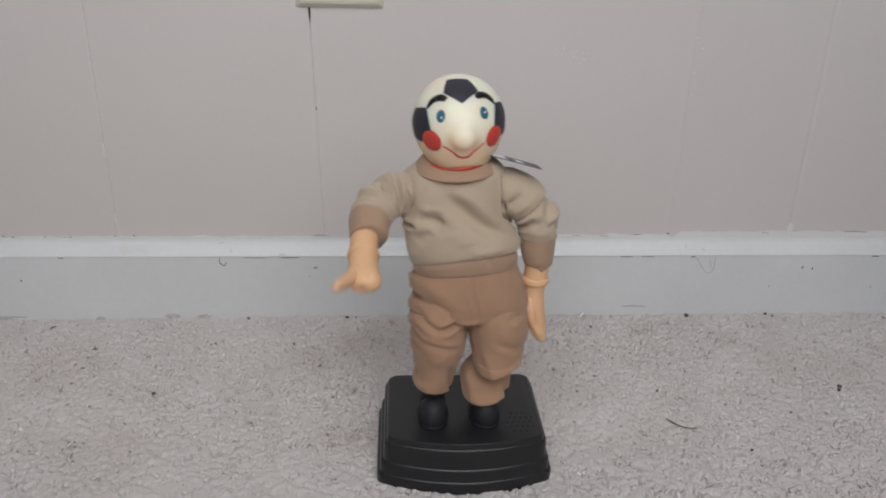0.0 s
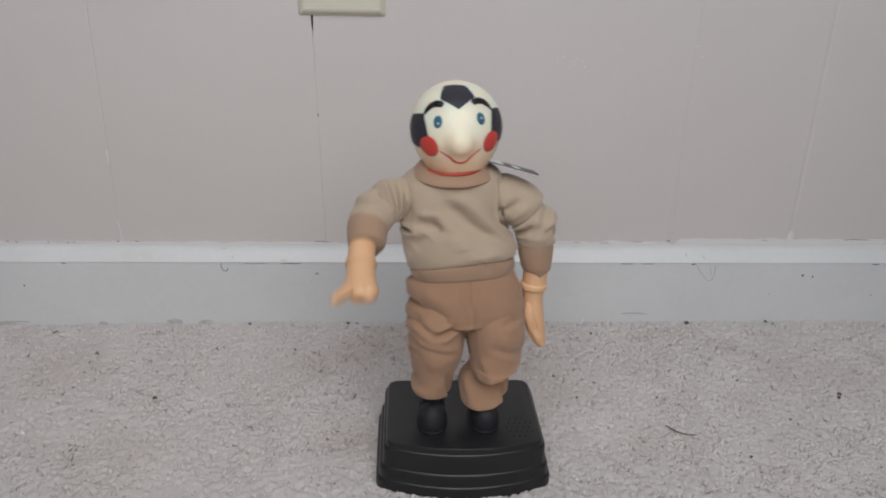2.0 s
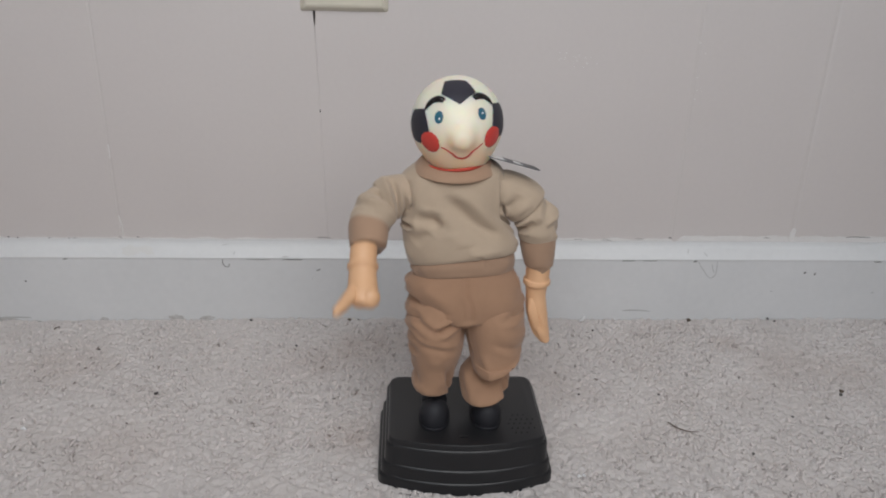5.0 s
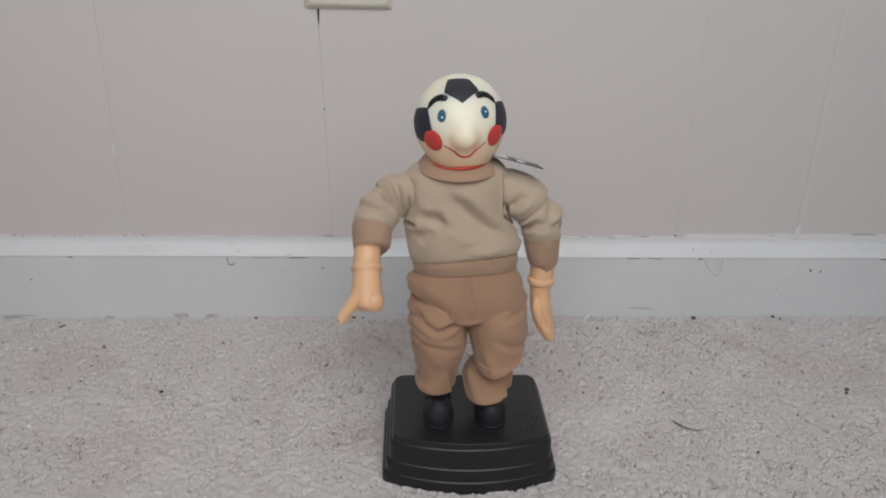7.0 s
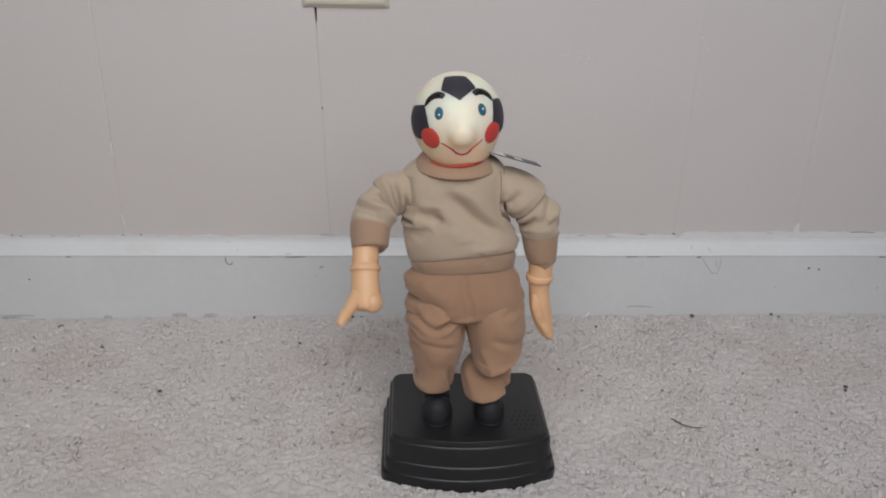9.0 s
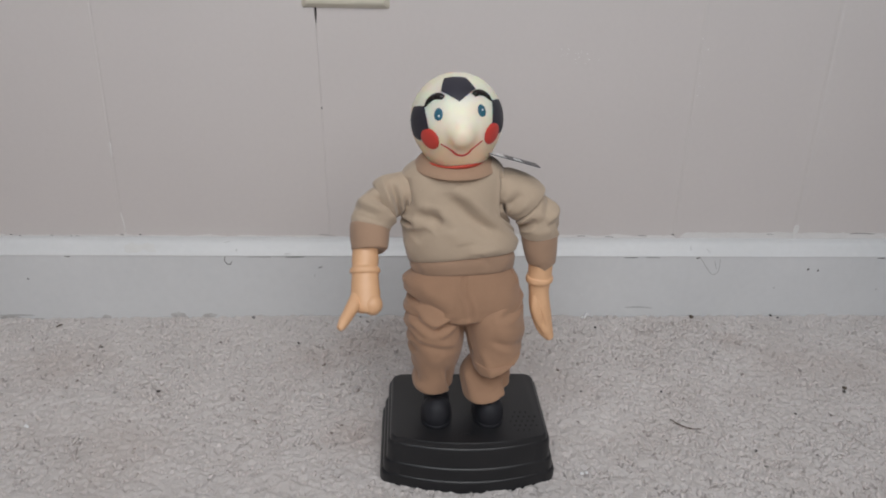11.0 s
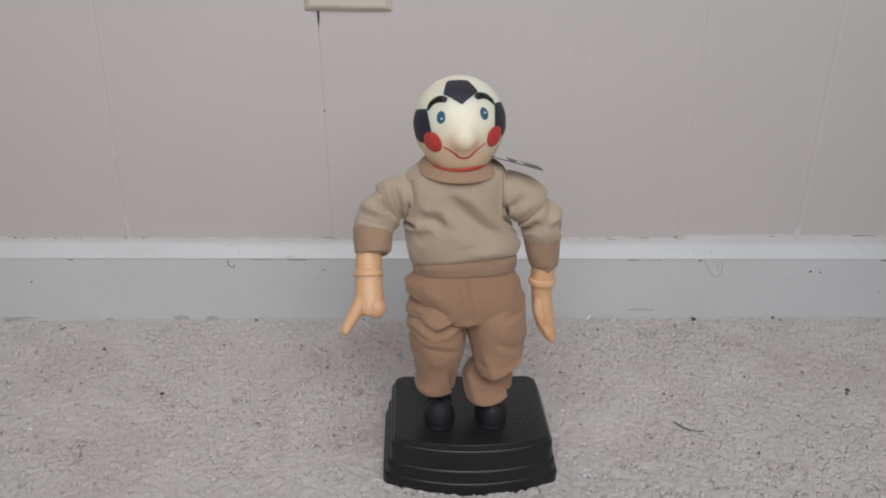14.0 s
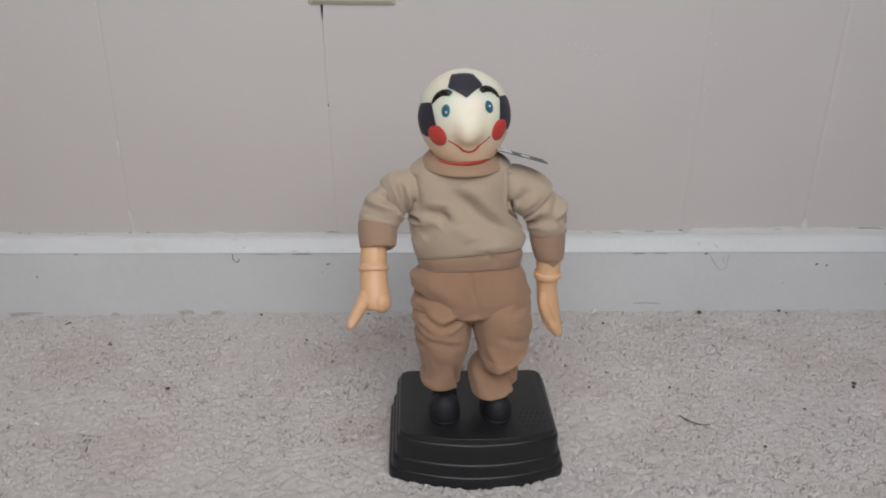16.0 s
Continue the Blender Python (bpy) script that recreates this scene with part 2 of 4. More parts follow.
def loft(bm, rows, na=64, ns=40, folds=(), rough=0.0, grain=140.0, power=2.0, caps=True, seed=0.0, level=False):
    """A tube through rows of x, y, z, half width, half depth, forward tilt, sideways tilt. Folds: angle (0 faces the front, plus to +x)
    and share of the length at both ends, width and height in millimetres; a minus height is a crease, a wide one a soft hollow; with a seventh number
    the cloth hangs over along the fold. level: rings stay horizontal."""
    rows = [tuple(r) + (0.0,) * (7 - len(r)) for r in rows]
    path = spline(rows, ns)
    tang = np.gradient(path[:, :3], axis=0)
    step = np.linalg.norm(np.diff(path[:, :3], axis=0), axis=1)
    run = np.r_[0, np.cumsum(step)]
    radius, length = float(path[:, 3:5].mean()), run[-1]
    rings = []
    for i in range(ns):
        t = Vector(tang[i]).normalized()
        u = t.cross(Vector((0, 1, 0))).normalized()
        v = u.cross(t).normalized()
        if level:
            u, v = Vector((1, 0, 0)), Vector((0, 1, 0))
        c, ru, rv = Vector(path[i, :3]), path[i, 3], path[i, 4]
        ring = []
        for j in range(na):
            a = 2 * math.pi * j / na - math.pi
            sa, ca = math.sin(a), math.cos(a)
            k = (abs(sa) ** power + abs(ca) ** power) ** (-1 / power)
            out = (u * sa - v * ca).normalized()
            p = c + u * (ru * sa * k) - v * (rv * ca * k) + Vector((0, 0, path[i, 5] * ca + path[i, 6] * sa))
            d = 0.0
            for a0, s0, a1, s1, w, hgt, *drape in folds:
                ax, ay, bx, by = radians(a0) * radius, s0 * length, radians(a1) * radius, s1 * length
                px, py = a * radius, run[i]
                if px - (ax + bx) / 2 > math.pi * radius:
                    px -= 2 * math.pi * radius
                elif px - (ax + bx) / 2 < -math.pi * radius:
                    px += 2 * math.pi * radius
                q = (bx - ax) ** 2 + (by - ay) ** 2
                f = min(1, max(0, ((px - ax) * (bx - ax) + (py - ay) * (by - ay)) / q)) if q else 0
                dist = math.hypot(px - ax - f * (bx - ax), py - ay - f * (by - ay)) / (w * 0.001)
                fade = 1 - 0.75 * (2 * f - 1) ** 4
                if drape:
                    side = ((bx - ax) * (py - ay) - (by - ay) * (px - ax)) / math.sqrt(q) / (w * 0.001)
                    d -= hgt * 0.001 * fade * 2.0 * side * math.exp(-dist * dist)
                    continue
                if w > 3.9 and hgt < 0:
                    d += hgt * 0.001 * fade * math.exp(-dist * dist)
                    continue
                d += hgt * 0.001 * fade * (math.exp(-dist * dist) if hgt > 0 else 1.25 * math.exp(-dist ** 1.5) - 0.5 * math.exp(-(dist - 2.0) ** 2))
            if rough:
                d += rough * (noise.noise(p * grain + Vector((seed, seed, 0))) + 0.5 * noise.noise(p * grain * 2.3))
            ring.append(bm.verts.new(p + out * d))
        rings.append(ring)
    for lower, upper in zip(rings, rings[1:]):
        for j in range(na):
            bm.faces.new((lower[j], lower[(j + 1) % na], upper[(j + 1) % na], upper[j]))
    if caps:
        bm.faces.new(rings[0])
        bm.faces.new(rings[-1])


def ball(bm, x, y, z, rx, ry, rz, turn=None, n=20):
    m = Matrix.Translation((x, y, z)) @ (turn or Matrix()) @ Matrix.Diagonal((rx, ry, rz, 1))
    bmesh.ops.create_uvsphere(bm, u_segments=n + 4, v_segments=n, radius=1.0, matrix=m)


def ribbon(bm, pts, width, lift, normal, taper=0.35):
    """A thin raised strip along points, lying on a surface with that normal."""
    pts = [Vector(p) for p in pts]
    nrm = Vector(normal)
    rows = []
    for i, p in enumerate(pts):
        t = (pts[min(i + 1, len(pts) - 1)] - pts[max(i - 1, 0)]).normalized()
        side = t.cross(nrm).normalized()
        f = i / (len(pts) - 1)
        w = width / 2 * (taper + (1 - taper) * math.sin(math.pi * min(max(f, 0.0), 1.0)) ** 0.5)
        rows.append([bm.verts.new(p - side * w), bm.verts.new(p - side * w * 0.4 + nrm * lift), bm.verts.new(p + side * w * 0.4 + nrm * lift),
                     bm.verts.new(p + side * w)])
    for a, b in zip(rows, rows[1:]):
        for j in range(3):
            bm.faces.new((a[j], a[j + 1], b[j + 1], b[j]))
        bm.faces.new((a[3], a[0], b[0], b[3]))
    bm.faces.new(rows[0])
    bm.faces.new(rows[-1])


# ---- the room ----
def wall_north():
    """The wall of painted boards behind the toy: a backing and boards with eased edges."""
    bm = bmesh.new()
    box(bm, ROOM["x0"] - 0.1, ROOM["x1"] + 0.1, 0.004, 0.12, ROOM["floor"], ROOM["top"])
    wall = part("wall_north", bm, DARKWOOD)
    tagged(wall, "greige painted board wall with narrow uneven joints", "wall", kind="structure")
    joints = [-2.60, -1.10, -0.66, -0.2450, -0.0710, 0.2422, 0.3530, 0.76, 1.18, 1.90]
    ease = [0, 0.001, 0.001, 0.0014, 0.0006, 0.0018, 0.0026, 0.001, 0.001, 0]
    deep = [0.0003, 0.0003, 0.0003, 0.0003, 0.0003, 0.0003, 0.0005, 0.0003, 0.0003, 0.0003]
    crack, lean = 4, 0.0250
    for i, (a, b) in enumerate(zip(joints, joints[1:])):
        bm = bmesh.new()
        rings = []
        for z in [ROOM["floor"], 0.08, 0.14, 0.20, 0.235, 0.252, 0.2575, 0.262, 0.40, ROOM["top"]]:
            # one joint leans and opens into a gap behind the cover plate
            gap = 0.00003 if z < 0.22 else 0.00008 if z < 0.255 else 0.0012 if z < 0.26 else 0.0018
            slip = lean * (0.26 - min(z, 0.26))
            xa = a + (slip + gap / 2 if i == crack else 0)
            xb = b + (slip - gap / 2 if i + 1 == crack else 0)
            rings.append([bm.verts.new(p) for p in ((xa, 0.004, z), (xa, deep[i], z), (xa + ease[i], 0, z), (xb - ease[i + 1], 0, z), (xb, deep[i + 1], z), (xb, 0.004, z))])
        for lo, hi in zip(rings, rings[1:]):
            for j in range(5):
                bm.faces.new((lo[j], lo[j + 1], hi[j + 1], hi[j]))
        part("board", bm, WALL, wall)
    return wall


def plain_walls():
    # Unseen walls and an assumed window; their places shape the light.
    x0, x1, y0, z0, z1 = ROOM["x0"], ROOM["x1"], ROOM["y0"], ROOM["floor"], ROOM["top"]
    for name, x in (("wall_west", x0 - 0.1), ("wall_east", x1)):
        bm = bmesh.new()
        box(bm, x, x + 0.1, y0, 0.0, z0, z1)
        tagged(part(name, bm, WALL), "unseen plain greige painted side wall closing the room", "wall", kind="structure")
    bm = bmesh.new()
    w = WINDOW
    for a, b, c, d in ((x0 - 0.1, w["x0"], z0, z1), (w["x1"], x1 + 0.1, z0, z1), (w["x0"], w["x1"], z0, w["z0"]), (w["x0"], w["x1"], w["z1"], z1)):
        box(bm, a, b, y0 - 0.12, y0, c, d)
    tagged(part("wall_south", bm, WALL), "unseen greige wall close behind the camera with window opening", "wall", kind="structure")
    bm = bmesh.new()
    box(bm, x0 - 0.1, x1 + 0.1, y0 - 0.12, 0.12, z1, z1 + 0.1)
    tagged(part("ceiling", bm, CEILING), "plain white painted ceiling", "ceiling", kind="structure")
    win = new("assumed_window")
    tagged(win, "assumed white framed window, unseen, added for the daylight", "window", kind="structure")
    bm = bmesh.new()
    t = 0.05
    for a, b, c, d in ((w["x0"], w["x0"] + t, w["z0"], w["z1"]), (w["x1"] - t, w["x1"], w["z0"], w["z1"]),
                       (w["x0"] + t, w["x1"] - t, w["z0"], w["z0"] + t), (w["x0"] + t, w["x1"] - t, w["z1"] - t, w["z1"])):
        box(bm, a, b, y0 - 0.10, y0 - 0.06, c, d)
    part("window_frame", bm, WHITE, win)


def carpet():
    bm = bmesh.new()
    box(bm, ROOM["x0"] - 0.1, ROOM["x1"] + 0.1, ROOM["y0"] - 0.12, 0.12, ROOM["floor"] - 0.06, ROOM["floor"])
    floor = part("floor", bm, BACKING)
    tagged(floor, "pale grey beige cut pile carpet on the floor", "floor", kind="structure")
    # The packed pile as one sheet: soft lumps, and curved pits where the yarn parts.
    rng = np.random.default_rng(3)
    cell = 0.0009
    ux, uy = np.arange(-0.46, 0.56, cell), np.arange(-0.325, -0.0142, cell)
    nx, ny = len(ux), len(uy)
    fx, fy = np.meshgrid(np.fft.fftfreq(nx, cell), np.fft.fftfreq(ny, cell))

    def blurred(field, sigma):
        return np.real(np.fft.ifft2(np.fft.fft2(field) * np.exp(-2 * (np.pi * sigma) ** 2 * (fx ** 2 + fy ** 2))))

    def lumps(sigma):
        field = blurred(rng.normal(0, 1, (ny, nx)), sigma)
        return field / field.std()
    thin, crowd = lumps(0.0011), lumps(0.03)
    rise = 0.00044 * thin + 0.00030 * lumps(0.0020) + 0.00010 * lumps(0.009) + 0.00025 * lumps(0.03) - 0.00090 * np.exp(-(lumps(0.0017) / 0.20) ** 2)
    pits, lips = np.zeros((ny, nx)), np.zeros((ny, nx))
    for k in range(7000):
        px, py = rng.uniform(-0.455, 0.555), rng.uniform(-0.322, -0.018)
        c = crowd[int((py - uy[0]) / cell), int((px - ux[0]) / cell)]
        busy = 0.8 * math.exp(-((px + 0.03) ** 2 + (py + 0.07) ** 2) / 0.006)
        if rng.uniform() > 0.52 + 0.18 * c + busy:
            continue
        way, bend, long, deep = rng.uniform(0, 2 * math.pi), rng.normal(0, 0.5), rng.uniform(0.0010, 0.0040), rng.uniform(0.3, 1.0)
        for m in range(7):
            a = way + bend * (m - 3) / 2
            px, py = px + math.cos(a) * long / 6, py + math.sin(a) * long / 6
            for field, off in ((pits, 0.0), (lips, 0.0014)):
                col, row = int(round((px + off * math.sin(a) - ux[0]) / cell)), int(round((py - off * math.cos(a) - uy[0]) / cell))
                if 0 <= col < nx and 0 <= row < ny:
                    field[row, col] = max(field[row, col], deep)
    pits, lips = blurred(pits, 0.0006), blurred(lips, 0.0010)
    rise = rise - 0.0040 * np.minimum(pits / 0.28, 1.0) + 0.0005 * np.minimum(lips / 0.30, 1.0)
    gx, gy = np.meshgrid(ux, uy)
    rise += 0.0002 - 0.0105 * np.clip(-0.12 - gx, 0, 0.3) * np.exp(gy / 0.08)
    sheet = np.stack([gx, gy, rise], axis=-1).reshape(-1, 3)
    at = (np.arange(ny - 1)[:, None] * nx + np.arange(nx - 1)[None]).ravel()
    me = bpy.data.meshes.new("carpet_surface")
    me.from_pydata(sheet.tolist(), [], np.stack([at, at + 1, at + nx + 1, at + nx], axis=-1).tolist())
    me.materials.append(RUG)
    rug = smooth(new("carpet_surface", me))
    tagged(rug, "packed grey beige carpet pile with small dark pits", "carpet", kind="stuff")
    # Loose yarn ends that stand out of it.
    rng = np.random.default_rng(7)
    step = 0.0021
    gx, gy = np.meshgrid(np.arange(-0.46, 0.56, step), np.arange(-0.325, -0.0165, step))
    n = gx.size
    x = gx.ravel() + rng.uniform(-0.5, 0.5, n) * step * 1.3
    y = gy.ravel() + rng.uniform(-0.5, 0.5, n) * step * 1.3
    inside = (np.abs(x - 0.041) < 0.0576) & (y > -0.2380 - 0.0125 * (1 - ((x - 0.041) / 0.0487) ** 2)) & (y < -0.1625)
    keep = (y < -0.0155) & ~inside & (rng.uniform(0, 1, n) < 0.34)
    x, y = x[keep], y[keep]
    sunk = 0.0105 * np.clip(-0.12 - x, 0, 0.3) * np.exp(y / 0.08)
    n = len(x)
    swirl = np.array([noise.noise(Vector((a * 22, b * 22, 0))) for a, b in zip(x, y)])
    lie = np.array([noise.noise(Vector((a * 60, b * 60, 5))) for a, b in zip(x, y)])
    head = swirl * 5.0 + rng.normal(0, 1.3, n)
    lean = rng.uniform(0.5, 1.8, n) + 0.3 * lie
    high = rng.normal(0.0056, 0.0003, n) + 0.0003 * lie
    thick = rng.uniform(0.0009, 0.0018, n)
    curl = rng.normal(0, 1.0, n)
    levels, sides = 4, 4
    verts = np.zeros((n, levels, sides, 3))
    phase = rng.uniform(0, 6.28, n)
    for k in range(levels):
        f = k / (levels - 1)
        off = lean * 0.0030 * f ** 1.5
        ang = head + curl * f
        cx, cy, cz = x + off * np.cos(ang), y + off * np.sin(ang), ROOM["floor"] + high * (f - 0.12 * lean * f * f) - 0.0006 - sunk
        r = thick * (0.9, 1.1, 1.1, 0.72)[k]
        for s in range(sides):
            a = phase + s * 2 * np.pi / sides + 0.9 * f
            verts[:, k, s, 0], verts[:, k, s, 1], verts[:, k, s, 2] = cx + r * np.cos(a), cy + r * np.sin(a), cz + 0.0004 * np.cos(a - ang)
    verts[..., 1] = np.minimum(verts[..., 1], -0.0146)
    base = (np.arange(n) * levels * sides)[:, None]
    quads = []
    for k in range(levels - 1):
        for s in range(sides):
            t = (s + 1) % sides
            quads.append([k * sides + s, k * sides + t, (k + 1) * sides + t, (k + 1) * sides + s])
    quads.append([(levels - 1) * sides + s for s in range(sides)])
    faces = (base[:, :, None] + np.array(quads)[None]).reshape(-1, 4)
    me = bpy.data.meshes.new("carpet_pile")
    me.from_pydata(verts.reshape(-1, 3).tolist(), [], faces.tolist())
    me.materials.append(PILE)
    pile = new("carpet_pile", me)
    smooth(pile)
    tagged(pile, "short twisted grey beige carpet yarn tufts", "carpet", kind="stuff")


def baseboard():
    profile = [(-0.0005, -0.004), (-0.0140, -0.004), (-0.0140, 0.0578), (-0.0141, 0.0584), (-0.0146, 0.0590), (-0.0147, 0.0597),
               (-0.0142, 0.0605), (-0.0128, 0.0620), (-0.0112, 0.0642), (-0.0100, 0.0668), (-0.0090, 0.0688), (-0.0072, 0.0704), (-0.0045, 0.0713), (-0.0005, 0.0716)]
    bm = bmesh.new()
    xs = np.linspace(ROOM["x0"], ROOM["x1"], 241)
    rows = []
    for x in xs:
        wob = 0.0004 * noise.noise(Vector((x * 14, 0, 0)))
        rows.append([bm.verts.new((x, y + (wob if y < -0.001 else 0), z + (0.0006 * noise.noise(Vector((x * 30, 3, 0))) if z > 0.0695 else 0))) for y, z in profile])
    for a, b in zip(rows, rows[1:]):
        for j in range(len(profile) - 1):
            bm.faces.new((a[j], a[j + 1], b[j + 1], b[j]))
    bm.faces.new(rows[0])
    bm.faces.new(rows[-1])
    ob = smooth(part("baseboard", bm, WHITE), 35)
    tagged(ob, "scuffed white painted wooden baseboard with moulded top", "baseboard", kind="structure")
    return ob


def wall_plate():
    plate = new("wall_plate")
    plate.location = (-0.047, 0, 0.266)
    tagged(plate, "almond plastic electrical cover plate on the wall", "wall plate")
    bm = bmesh.new()
    box(bm, -0.035, 0.035, -0.0055, 0.0, 0.0, 0.114)
    for v in bm.verts:
        if v.co.y < -0.003:
            v.co.x *= 1 - 0.0045 / 0.035
            v.co.z = 0.0045 if v.co.z < 0.05 else 0.1095
    bmesh.ops.bevel(bm, geom=list(bm.edges), offset=0.0009, segments=3, affect="EDGES")
    smooth(part("cover", bm, ALMOND, plate), 40)
    bm = bmesh.new()
    bmesh.ops.create_cone(bm, cap_ends=True, segments=24, radius1=0.0032, radius2=0.0028, depth=0.0012,
                          matrix=Matrix.Translation((0, -0.0060, 0.057)) @ pose(0, 0, 0, 90))
    smooth(part("screw", bm, ALMOND, plate), 40)


# ---- the dancing toy ----
TOY = (0.041, -0.207, 0.0)


def pedestal(toy):
    """Stepped black stand: rounded outlines with a bowed front, stacked."""
    def outline(hw, back, front, bow, r, n=8):
        pts = []
        for k in range(25):
            f = -1 + 2 * k / 24
            pts.append((f * (hw - r), front - bow * (1 - f * f)))
        for cx, cy, a0 in ((hw - r, front + r, -90), (hw - r, back - r, 0), (-hw + r, back - r, 90), (-hw + r, front + r, 180)):
            for k in range(1 if a0 in (-90,) else 0, n + (0 if a0 == 180 else 1)):
                a = radians(a0 + 90 * k / n)
                pts.append((cx + r * math.cos(a), cy + r * math.sin(a)))
        return pts
    tiers = [  # height, inset
        (-0.004, 0.0), (0.0052, 0.0), (0.0064, 0.0004), (0.0072, 0.0012), (0.0077, 0.0026), (0.0140, 0.0028), (0.0154, 0.0033), (0.0162, 0.0041), (0.0167, 0.0056),
        (0.0280, 0.0062), (0.0296, 0.0066), (0.0304, 0.0073), (0.0309, 0.0086), (0.0330, 0.0089), (0.0343, 0.0096), (0.0349, 0.0106), (0.0350, 0.0118)]
    bm = bmesh.new()
    rings = []
    for z, inset in tiers:
        f = inset / 0.0118
        pts = outline(0.0568 - 0.0090 * f, 0.0460 - 0.0065 * f, -0.0340 + 0.0016 * f, 0.0095 - 0.0035 * f, 0.0085 - 0.0025 * f)
        rings.append([bm.verts.new((x, y, z)) for x, y in pts])
    for a, b in zip(rings, rings[1:]):
        for j in range(len(a)):
            bm.faces.new((a[j], a[(j + 1) % len(a)], b[(j + 1) % len(a)], b[j]))
    bm.faces.new(rings[0])
    bm.faces.new(rings[-1])
    stand = smooth(part("pedestal", bm, BLACK, toy, "black moulded plastic stepped stand"), 30)
    # Black discs on the top face paint in the darkness of speaker holes.
    bm = bmesh.new()
    for row in range(5):
        for col in range(5):
            if (row, col) in ((0, 0), (0, 4), (4, 0), (4, 4)):
                continue
            x, y = 0.0280 + 0.0036 * col + 0.0018 * (row % 2), -0.0262 + 0.0048 * row
            bmesh.ops.create_cone(bm, cap_ends=True, segments=8, radius1=0.00055, radius2=0.00055, depth=0.0006, matrix=Matrix.Translation((x, y, 0.03495)))
    part("speaker_holes", bm, HOLE, stand, "small black discs standing in for holes in the stand")
    bm = bmesh.new()
    box(bm, -0.0045, 0.0005, -0.0310, -0.0296, 0.0349, 0.0356, 0.0003)
    part("button", bm, BLACK, stand)
    return stand


def shoe(toy, x, y, turn):
    bm = bmesh.new()
    # round toe cap, low heel, ankle and a flat sole
    loft(bm, [(0, -0.0030, 0.0358, 0.0090, 0.0118), (0, -0.0032, 0.0395, 0.0096, 0.0122), (0, -0.0028, 0.0440, 0.0092, 0.0114), (0, -0.0018, 0.0476, 0.0074, 0.0090), (0, -0.0010, 0.0494, 0.0046, 0.0056), (0, -0.0006, 0.0499, 0.0015, 0.0018)], 48, 30, power=2.15)
    ball(bm, 0, 0.0085, 0.0430, 0.0084, 0.0105, 0.0090, n=28)
    loft(bm, [(0, 0.0060, 0.0470, 0.0075, 0.0085), (0, 0.006, 0.056, 0.0066, 0.0074), (0, 0.006, 0.078, 0.0062, 0.0068)], 32, 16)
    loft(bm, [(0, 0.0010, 0.0350, 0.0098, 0.0168), (0, 0.0010, 0.0364, 0.0101, 0.0171), (0, 0.0010, 0.0370, 0.0098, 0.0167), (0, 0.0010, 0.0371, 0.0084, 0.0150)], 40, 12, power=2.4)
    bmesh.ops.transform(bm, matrix=pose(x, y, 0, 0, 0, turn), verts=bm.verts)
    return smooth(part("shoe", bm, SHOE, toy, "dull black rounded toy shoe"), 60)


